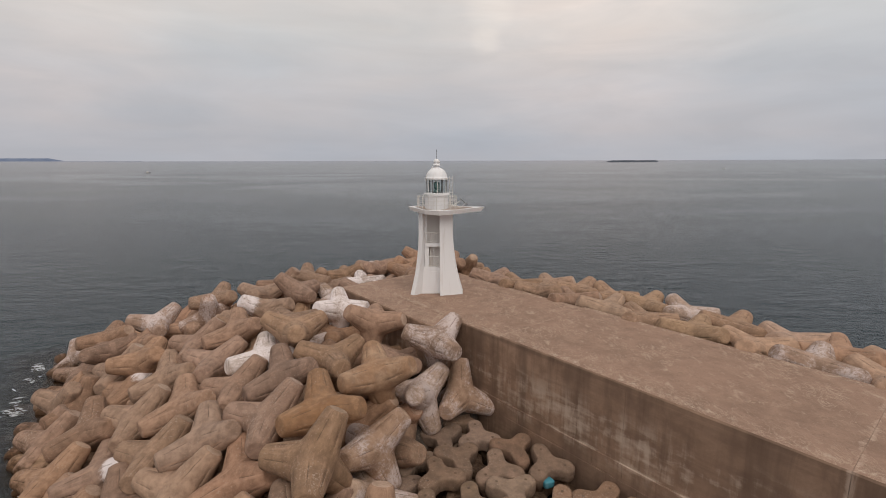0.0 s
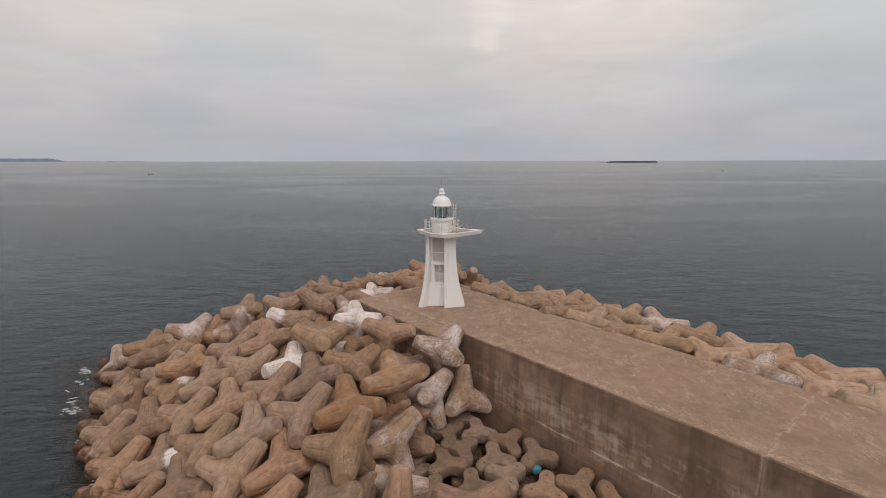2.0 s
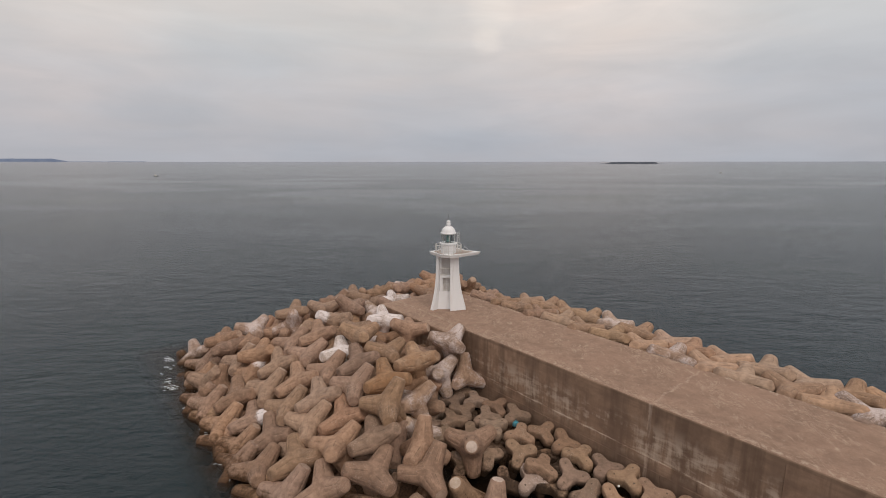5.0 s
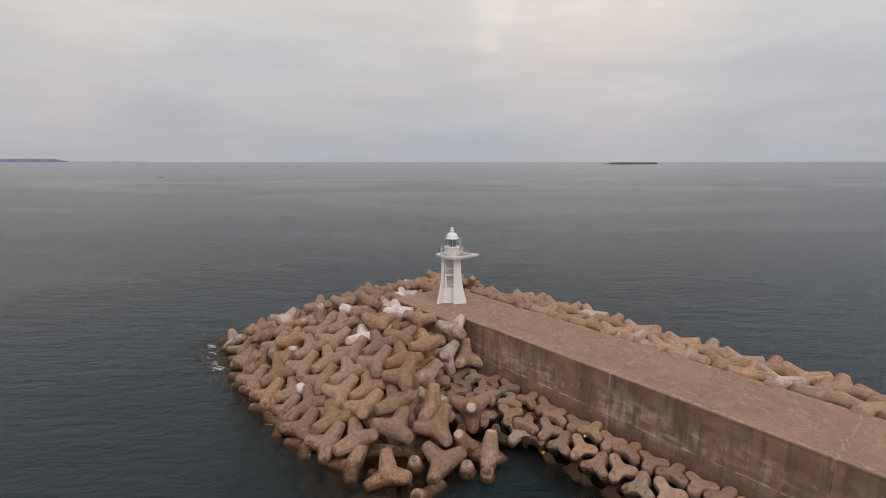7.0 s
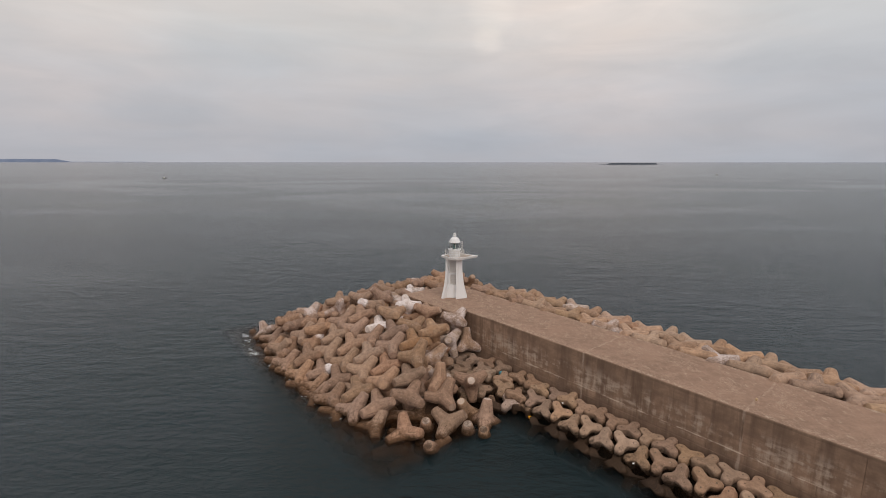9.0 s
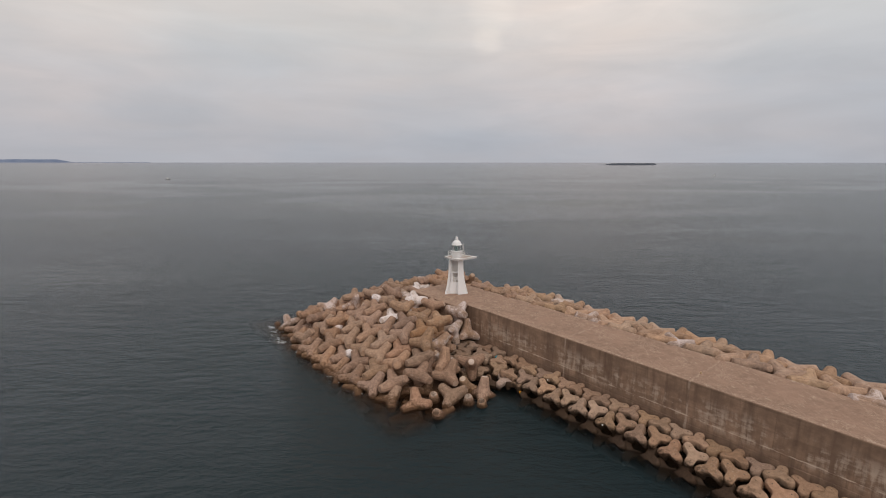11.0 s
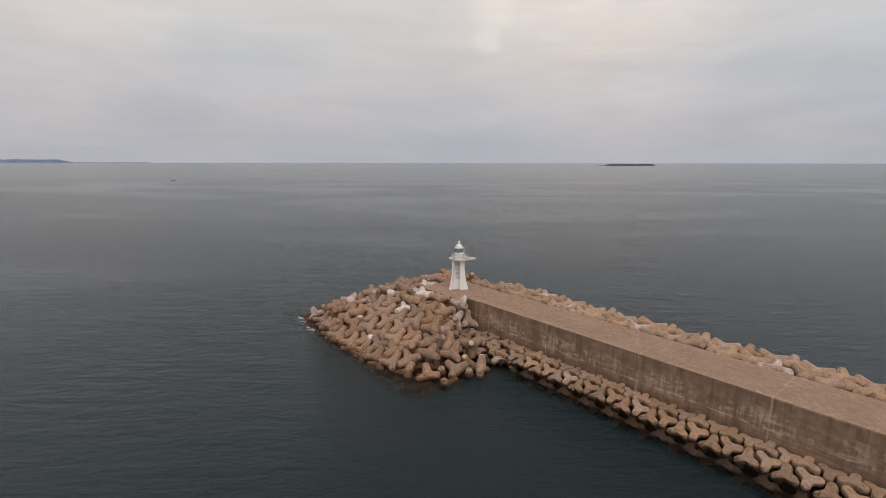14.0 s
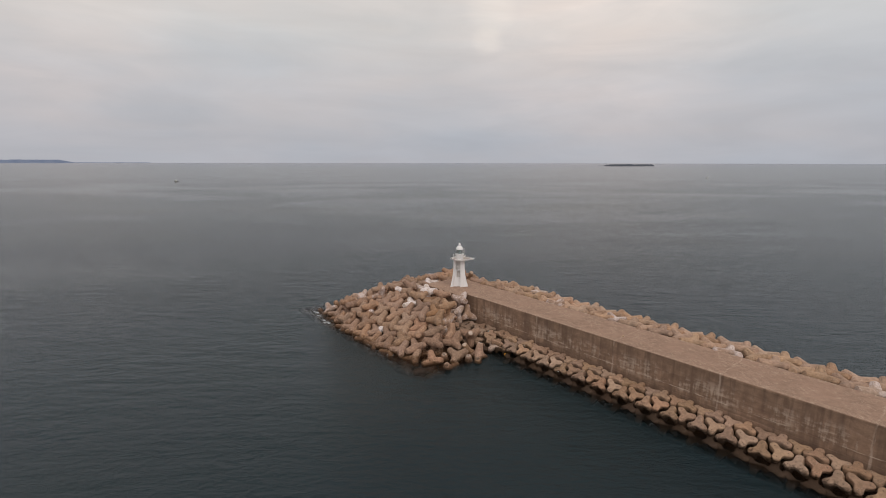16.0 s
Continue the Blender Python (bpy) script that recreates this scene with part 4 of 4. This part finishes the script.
# ---- three-armed armour units along the harbour wall ----
def yblock_mesh(mats):
    bm = bmesh.new()
    arm, half, fil = 1.11, 0.51, 9
    outline = []
    for k in range(3):
        a = radians(120 * k)
        for n in range(fil):
            b = a - math.pi / 2 + math.pi * n / (fil - 1)
            outline.append((arm * math.cos(a) + half * math.cos(b), arm * math.sin(a) + half * math.sin(b)))
        c = a + radians(60)
        crotch = half / math.sin(radians(60))
        # filleted crotch
        for u in (-1, 0, 1):
            r = crotch + (0.13 if u else 0.09)
            outline.append((r * math.cos(c + u * 0.24), r * math.sin(c + u * 0.24)))
    rings = [(0.86, 0.43), (0.95, 0.39), (1.0, 0.27), (1.0, -0.34), (0.94, -0.44)]
    loops = [[bm.verts.new((x * f, y * f, z)) for x, y in outline] for f, z in rings]
    for a, b in zip(loops, loops[1:]):
        for k in range(len(outline)):
            bm.faces.new((a[k], a[(k + 1) % len(outline)], b[(k + 1) % len(outline)], b[k])).smooth = True
    bm.faces.new(loops[0])
    bm.faces.new(loops[-1])
    # stub feet
    for k in range(3):
        a = radians(120 * k)
        lathe(((0.36, -1.0), (0.42, -0.42)), 10, bm, arm * math.cos(a), arm * math.sin(a))
    bmesh.ops.recalc_face_normals(bm, faces=bm.faces[:])
    me = bpy.data.meshes.new("armour_unit")
    bm.to_mesh(me)
    bm.free()
    me.materials.append(mats)
    return me


Y_MESH, Y_DARK, Y_LIMED = yblock_mesh(YBLOCK), yblock_mesh(YBLOCK_DARK), yblock_mesh(YBLOCK_LIMED)
# dark raised studs stand in for the shaded lifting holes in each arm
STUD_BM = lathe(((0.08, 0.36), (0.08, 0.445), (0.05, 0.455)), 8)
STUD_MESH = bpy.data.meshes.new("lifting_eye")
STUD_BM.to_mesh(STUD_MESH)
STUD_BM.free()
STUD_MESH.materials.append(SEAM)


def armour_unit(s, q, z, turn, tilt_s=0.0, tilt_q=0.0, limed=False):
    # units near the head take the darker concrete
    near_head = s < 17.5
    ob = new("armour_unit", Y_LIMED if limed else Y_DARK if near_head else Y_MESH)
    ob.matrix_world = PIER @ pose(s, q, z, tilt_s, tilt_q, turn)
    for k in range(3):
        eye = new("lifting_eye", STUD_MESH)
        eye.parent = ob
        a = radians(120 * k)
        eye.location = (0.98 * math.cos(a), 0.98 * math.sin(a), 0)
    return tagged(ob, "pale lilac-stained concrete armour unit at the water's edge" if limed else "dark three-armed concrete armour unit in the corner by the wall" if near_head else "tan worn three-armed concrete armour unit interlocked at the wall's foot", "armour unit", "armour units along the harbour wall")


def lay_armour():
    rng = random.Random(5)

    def jit(a):
        return rng.uniform(-a, a)

    # flat units in the corner between head and wall
    armour_unit(15.19, -10.22, -6.55, 23, 11, -8)
    armour_unit(15.86, -7.74, -6.48, 87, 2, 0)
    armour_unit(14.14, -7.11, -6.41, 25, 10, 0)
    armour_unit(13.13, -4.66, -6.58, 98, 7, -4)
    armour_unit(11.75, -8.20, -6.40, 97, 8, 0)
    armour_unit(12.11, -10.01, -6.57, 38, 3, -2)
    armour_unit(15.63, -4.39, -6.49, 36, 10, 4)
    armour_unit(18.56, -7.03, -6.32, 4, 4, 5)
    armour_unit(19.54, -4.81, -6.48, 97, 8, -8)
    armour_unit(21.92, -4.66, -6.44, 32, 11, 14)
    armour_unit(24.0, -5.23, -6.48, 97, 7, -2)
    armour_unit(20.28, -9.03, -6.45, 57, 24, -8)
    armour_unit(18.3, -11.1, -6.85, 77, 21, 10)
    armour_unit(22.63, -8.81, -6.60, 119, 16, 4)
    armour_unit(10.8, -5.6, -6.5, 30, 4, 3)
    armour_unit(9.2, -7.4, -6.6, 92, 6, -4)
    armour_unit(8.4, -4.9, -6.7, 15, -5, 6)
    armour_unit(17.2, -13.2, -7.5, 60, 14, 5)
    armour_unit(20.9, -11.6, -8.0, 20, 26, 0)
    armour_unit(22.5, -10.0, -7.45, 38, 16, 4, True)
    armour_unit(9.6, -10.2, -6.8, 60, 5, 5)
    armour_unit(13.6, -12.4, -6.9, 10, 8, 0)
    armour_unit(11.0, -12.2, -7.0, 80, 0, 5)
    armour_unit(16.2, -12.0, -6.9, 50, 10, 0)
    for i in range(8):
        for j in range(4):
            s, q = 8.2 + 2.3 * i + (1.1 if j % 2 else 0.0) + jit(0.3), -4.6 - 2.1 * j + jit(0.3)
            if s < 25 and q > -9.8 and not (s < 11 and q < -8.5):
                armour_unit(s, q, -7.75 + jit(0.15), rng.uniform(0, 120), jit(9), jit(9))
    for k in range(-1, 21):
        s = 28.8 + 4.28 * k
        # sloping band that faces the harbour, arms alternately down and up
        armour_unit(s + 0.4 + jit(0.1), -7.95 + jit(0.1), -6.62 + jit(0.08), 30 + jit(6), 27 + jit(4), jit(4))
        if k > -1:
            armour_unit(s - 1.65 + jit(0.1), -8.75 + jit(0.1), -6.85 + jit(0.08), -30 + jit(6), 30 + jit(4), jit(4))
            # flatter band behind it, down to the wall
            armour_unit(s - 0.4 + jit(0.12), -5.0 + jit(0.1), -6.38 + jit(0.08), -30 + jit(7), 7 + jit(4), jit(4))
        armour_unit(s + 1.75 + jit(0.12), -4.95 + jit(0.1), -6.45 + jit(0.08), 30 + jit(7), 4 + jit(4), jit(4))
        # half drowned band below, weedy, its arms locked under the ones above
        if k < 0:
            continue
        armour_unit(s + 0.45 + jit(0.15), -9.5 + jit(0.1), -8.4 + jit(0.1), -30 + jit(6), 36 + jit(4), jit(5))
        armour_unit(s - 1.7 + jit(0.15), -9.9 + jit(0.1), -9.05 + jit(0.1), 30 + jit(6), 34 + jit(4), jit(5))


lay_armour()

# ---- lighthouse ----
def build_lighthouse():
    tower = new("lighthouse")
    tagged(tower, "white painted concrete lighthouse with flared legs, triangular gallery and domed lantern", "lighthouse")
    top = 7.42

    def flare(z):
        return max(0.0, 1 - z / 6.4) ** 2.2

    # each leg: plan corners at the top and how far its outer end runs out at the foot
    def leg(name, corners, way, reach, moving):
        bm = bmesh.new()
        loops = []
        steps = 18
        for n in range(steps + 1):
            z = -0.11 + (top + 0.11) * n / steps
            f = flare(max(0.0, z))
            loops.append([bm.verts.new((x + way[0] * reach * f * m, y + way[1] * reach * f * m, z)) for (x, y), m in zip(corners, moving)])
        c = len(corners)
        for a, b in zip(loops, loops[1:]):
            for k in range(c):
                bm.faces.new((a[k], a[(k + 1) % c], b[(k + 1) % c], b[k])).smooth = True
        bm.faces.new(loops[0])
        bm.faces.new(loops[-1])
        return part(name, bm, WHITE, tower, smooth=35)

    leg("leg", [(-1.93, 0.80), (-1.58, 0.58), (-1.32, 1.25), (-1.32, 2.2), (-1.75, 2.3)], (-0.93, -0.10), 0.86, (1, 1, 0.25, 0.2, 1))
    leg("leg", [(-0.05, 0.30), (1.10, 0.85), (1.15, 2.2), (0.9, 2.4), (-0.02, 1.3)], (0.92, 0.05), 1.02, (0.0, 1, 1, 0.3, 0))
    leg("leg", [(-1.2, 2.2), (0.9, 2.2), (0.7, 3.0), (-1.0, 3.0)], (0.0, 1.0), 0.8, (0.2, 0.2, 1, 1))
    # recessed front between the legs: door panel, landings, openings
    x0, x1 = -1.40, 0.0

    def slab(name, a, b, c, d, z0, z1, mats=WHITE, label="", bevel=0.012):
        return part(name, box(a, b, c, d, z0, z1, bevel), mats, tower, label)

    slab("lower_panel", x0 - 0.35, x1 + 0.3, 1.06, 1.2, -0.1, 2.42)
    slab("door", x0 + 0.42, x1 - 0.12, 1.035, 1.07, -0.08, 2.0, WHITE, "plain white steel door")
    slab("lintel", x0, x1, 0.95, 1.2, 4.30, 4.62)
    slab("jamb", x0, x0 + 0.36, 1.06, 1.2, 2.42, 4.30)
    slab("jamb", x0, x0 + 0.2, 1.1, 1.2, 4.62, 7.25)
    slab("back_wall", x0, x1 + 0.6, 1.80, 1.87, -0.1, 7.25, DARK_ROOM)
    for z in (2.3, 4.35):
        slab("landing", x0, x1 + 0.5, 1.2, 1.79, z, z + 0.12, DARK_ROOM)
    slab("side_wall", x1 - 0.03, x1 + 0.03, 1.2, 1.79, -0.1, 7.2, DARK_ROOM)
    slab("stair_string", -0.95, -0.85, 1.3, 1.75, 2.45, 4.3, WHITE_DIRTY)
    slab("mullion", -0.62, -0.56, 1.08, 1.14, 2.42, 4.30, WHITE)

    def railing(z, left, right, y, high, n, name="balcony_rail"):
        holder = part(name, rod((left, y, z + high), (right, y, z + high), 0.035), RAIL, tower)
        part("lower_rail", rod((left, y, z + 0.12), (right, y, z + 0.12), 0.025), RAIL, holder)
        for k in range(n):
            x = left + (right - left) * (k + 0.5) / n
            part("baluster", rod((x, y, z), (x, y, z + high), 0.022, 6), RAIL, holder)

    railing(4.62, x0 - 0.02, x1, 0.98, 0.92, 9)
    railing(2.42, x0 + 0.36, x1, 1.1, 0.95, 7)
    # gallery: a thin three-cornered slab with long points
    def plate(name, pts, z0, z1, drop, mats, label=""):
        bm = bmesh.new()
        upper = [bm.verts.new((x, y, z1 + dz)) for x, y, dz in pts]
        lower = [bm.verts.new((x * 0.92, 0.9 + (y - 0.9) * 0.92, z0 + dz * drop)) for x, y, dz in pts]
        n = len(pts)
        for k in range(n):
            bm.faces.new((upper[k], upper[(k + 1) % n], lower[(k + 1) % n], lower[k]))
        bm.faces.new(upper)
        bm.faces.new(lower)
        return part(name, bm, mats, tower, label)

    plate("gallery_slab", [(-2.80, 0.45, 0.22), (-1.35, -0.42, -0.05), (-0.1, -0.72, -0.12), (1.25, -0.45, -0.05), (3.92, 0.75, 0.12), (2.0, 2.6, 0.0), (0.2, 4.4, 0.1), (-1.5, 2.8, 0.05)], 7.40, 7.78, 1.0, WHITE)
    plate("gallery_floor", [(-2.2, 0.62, 0.16), (-1.15, -0.15, -0.03), (-0.1, -0.4, -0.09), (1.1, -0.15, -0.03), (2.9, 0.85, 0.09), (1.75, 2.3, 0.0), (0.2, 3.6, 0.08), (-1.25, 2.4, 0.04)], 7.70, 7.80, 1.0, GALLERY_FLOOR, "stained brown gallery floor")
    # lantern base drum
    cx, cy = -0.3, 0.75
    part("lantern_drum", lathe(((1.04, 7.6), (1.02, 8.9), (1.15, 8.95), (1.15, 9.12), (0.98, 9.14)), 32, None, cx, cy), WHITE, tower, smooth=40)
    part("lantern_glazing", lathe(((0.86, 9.14), (0.86, 10.32)), 24, None, cx, cy, False), GLASS, tower, "clear greenish lantern glass")
    tower.children[-1].visible_shadow = False
    for k in range(12):
        a = 2 * math.pi * k / 12 + 0.1
        part("glazing_bar", rod((cx + 0.87 * math.cos(a), cy + 0.87 * math.sin(a), 9.1), (cx + 0.87 * math.cos(a), cy + 0.87 * math.sin(a), 10.36), 0.035, 6), RAIL if k % 2 else GREY_METAL, tower)
    lamp = part("lamp", lathe(((0.26, 9.14), (0.26, 9.4), (0.16, 9.45), (0.24, 9.55), (0.24, 10.0), (0.12, 10.1)), 16, None, cx, cy), TEAL, tower, "green glass beacon lens", smooth=40)
    part("lamp_stand", lathe(((0.4, 9.12), (0.4, 9.2)), 16, None, cx, cy), GREY_METAL, lamp)
    dome = [(1.02, 10.30), (1.05, 10.42), (0.95, 10.46)]
    dome += [(0.91 * math.cos(a) ** 0.9, 10.46 + 0.86 * math.sin(a)) for a in [radians(d) for d in (4, 16, 28, 40, 52, 62, 72)]]
    dome += [(0.23, 11.34), (0.23, 11.47), (0.34, 11.52), (0.28, 11.63), (0.19, 11.67)]
    roof = part("dome", lathe(dome, 32, None, cx, cy), WHITE, tower, smooth=30)
    part("vent_ball", lathe([(0.27 * math.cos(a) + 0.001, 11.81 + 0.25 * math.sin(a)) for a in [radians(d) for d in (-80, -55, -30, 0, 30, 55, 80)]], 20, None, cx, cy), WHITE, roof, smooth=60)
    part("lightning_rod", rod((cx, cy, 12.0), (cx, cy, 12.85), 0.022, 6), GREY_METAL, roof, "thin grey lightning rod")
    # gallery railing round the drum
    ring_n = 16
    rr = 1.72
    posts = []
    for k in range(ring_n):
        a = 2 * math.pi * k / ring_n
        posts.append((cx + rr * math.cos(a), cy + 0.15 + rr * 0.92 * math.sin(a)))
    for k, (x, y) in enumerate(posts):
        part("rail_post", rod((x, y, 7.7), (x, y, 8.86), 0.035, 6), RAIL, tower)
        nx, ny = posts[(k + 1) % ring_n]
        for z in (8.86, 8.52, 8.18):
            part("rail", rod((x, y, z), (nx, ny, z), 0.024, 6), RAIL, tower)
    # ladder up the lantern
    lx, ly = cx + 1.13, cy - 0.12
    ladder = part("ladder", rod((lx, ly, 7.7), (lx, ly, 10.55), 0.03, 6), RAIL, tower)
    part("ladder_rail", rod((lx + 0.27, ly + 0.2, 7.7), (lx + 0.27, ly + 0.2, 10.55), 0.03, 6), RAIL, ladder)
    for k in range(9):
        part("rung", rod((lx, ly, 7.95 + 0.3 * k), (lx + 0.27, ly + 0.2, 7.95 + 0.3 * k), 0.018, 6), RAIL, ladder)
    hoop = part("dome_ladder", rod((cx - 0.91, cy - 0.3, 10.55), (cx - 0.32, cy - 0.1, 11.42), 0.03, 6), RAIL, tower)
    part("dome_ladder_rail", rod((cx - 0.91, cy - 0.3, 10.1), (cx - 0.91, cy - 0.3, 10.55), 0.03, 6), RAIL, hoop)
    # tilted solar panel on the gallery
    bm = box(-0.42, 0.42, -0.34, 0.34, -0.02, 0.02, 0.006)
    panel = part("solar_panel", bm, GREY_METAL, tower, "small dark tilted solar panel")
    panel.matrix_basis = pose(2.05, 0.5, 8.42, 0, 38, 0)
    part("panel_strut", rod((-0.2, 0, 0), (-0.45, 0, -0.75), 0.025, 6), RAIL, panel)
    part("panel_strut", rod((0.25, 0, 0), (0.05, 0, -0.95), 0.025, 6), RAIL, panel)
    return tower


build_lighthouse()

# ---- distance ----
low_land("island", 1148, 1490, 3257, 14, FAR_NEAR, "low dark scrub-covered island on the horizon", 3, 1.0, 8.0)
low_land("reef", 1080, 1590, 3262, 3, FAR_NEAR, "low dark reef running out from the island", 5, 0.0, 8.0)
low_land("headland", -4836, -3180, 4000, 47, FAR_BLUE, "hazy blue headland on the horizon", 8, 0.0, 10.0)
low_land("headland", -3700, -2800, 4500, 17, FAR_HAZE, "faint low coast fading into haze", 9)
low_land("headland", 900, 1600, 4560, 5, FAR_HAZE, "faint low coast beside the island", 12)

# ---- litter caught among the blocks ----
def lump(name, place, size, mats, label, category, seed, turn=0.0):
    """A small battered piece of flotsam."""
    bm = bmesh.new()
    bmesh.ops.create_icosphere(bm, subdivisions=3, radius=1.0)
    for v in bm.verts:
        p = v.co.copy()
        for k in range(3):
            p[k] = math.copysign(abs(p[k]) ** 0.55, p[k])
        p *= 1 + 0.10 * noise.noise(p * 1.7 + Vector((seed, 0, 0)))
        v.co = Vector((p.x * size[0], p.y * size[1], p.z * size[2]))
        v.co.z += size[2]
    ob = mesh_ob(name, bm, mats, None, 50)
    ob.matrix_world = Matrix.Translation(place) @ Matrix.Rotation(radians(turn), 4, "Z")
    return tagged(ob, label, category)


lump("plastic_tub", at(16.3, -5.2, -7.05), (0.34, 0.30, 0.26), BLUE_PLASTIC, "faded blue plastic tub wedged between armour units", "tub", 1, 20)
lump("foam_float", at(25.5, -9.4, SEA_Z + 0.02), (0.52, 0.2, 0.17), YELLOW_FOAM, "yellow foam float washed against the blocks", "float", 2, -62)
lump("foam_scrap", at(28.6, -6.7, -6.05), (0.10, 0.08, 0.07), LITTER, "white foam scrap lodged among armour units", "litter", 3)
lump("foam_scrap", at(39.9, -9.6, -7.2), (0.10, 0.08, 0.06), LITTER, "white foam scrap lodged among armour units", "litter", 4)
lump("foam_scrap", at(18.4, -4.6, -6.95), (0.09, 0.17, 0.07), LITTER, "white foam scrap lodged among armour units", "litter", 5)
lump("wooden_stub", at(47.6, 0.0, 0.0), (0.10, 0.10, 0.16), WOOD, "short weathered wooden stub standing on the deck", "stub", 6)


# ---- boats far out ----
def boat(place, length, turn, label):
    hull = bmesh.new()
    rows = []
    for u in (-0.5, -0.3, 0.0, 0.3, 0.5):
        w = 0.16 * (1 - max(0.0, u * 2) ** 3) * length
        lift = 0.05 * length * max(0.0, u * 2) ** 2
        rows.append([hull.verts.new((u * length, y, z)) for y, z in ((-w, 0.14 * length + lift), (-w * 0.7, -0.05 * length), (w * 0.7, -0.05 * length), (w, 0.14 * length + lift))])
    for a, b in zip(rows, rows[1:]):
        for k in range(4):
            hull.faces.new((a[k], a[(k + 1) % 4], b[(k + 1) % 4], b[k]))
    hull.faces.new(rows[0])
    hull.faces.new(rows[-1])
    ob = new("fishing_boat")
    ob.matrix_world = Matrix.Translation(place) @ Matrix.Rotation(radians(turn), 4, "Z")
    tagged(ob, label, "boat")
    part("hull", hull, GREY_METAL, ob)
    part("wheelhouse", box(-0.28 * length, 0.02 * length, -0.09 * length, 0.09 * length, 0.1 * length, 0.34 * length, 0.1), WHITE_DIRTY, ob)
    part("mast", rod((-0.1 * length, 0, 0.3 * length), (-0.1 * length, 0, 0.62 * length), 0.08, 6), GREY_METAL, ob)
    return ob



def foam_flakes():
    """Broken foam where the swell meets the outer blocks."""
    rng = random.Random(21)
    bm = bmesh.new()
    for s, q, n, spread in ((-28.6, -28.9, 26, 0.55), (-25.5, -29.3, 10, 0.7), (-18.4, -30.3, 24, 0.6), (-21.0, -30.2, 8, 0.9), (-11.8, -29.9, 14, 0.6), (-4.9, -29.2, 9, 0.8), (3.0, -29.3, 7, 0.9), (9.6, -28.9, 5, 0.6)):
        for _ in range(n):
            p = at(s + rng.gauss(0, spread), q + rng.gauss(0, spread * 0.5), SEA_Z + 0.012)
            r, long_, turn = rng.uniform(0.02, 0.06), rng.uniform(3.0, 9.0), rng.uniform(-0.5, 0.5)
            ring = []
            for k in range(9):
                a = 2 * math.pi * k / 9
                w = r * (0.7 + 0.6 * rng.random())
                x, y = w * long_ * math.cos(a), w * math.sin(a)
                ring.append(bm.verts.new((p.x + x * math.cos(turn) - y * math.sin(turn), p.y + x * math.sin(turn) + y * math.cos(turn), p.z + 0.03 * rng.random())))
            tip = bm.verts.new((p.x, p.y, p.z + 0.07))
            for k in range(9):
                bm.faces.new((ring[k], ring[(k + 1) % 9], tip))
    tagged(mesh_ob("sea_foam", bm, FOAM), "broken white foam round the outer blocks", "foam", kind="stuff")


foam_flakes()
boat((-572, 880, SEA_Z + 0.2), 10, 10, "small dark-hulled fishing boat far out on the sea")
boat((690, 1120, SEA_Z + 1.1), 8, 170, "small dark-hulled fishing boat near the island")
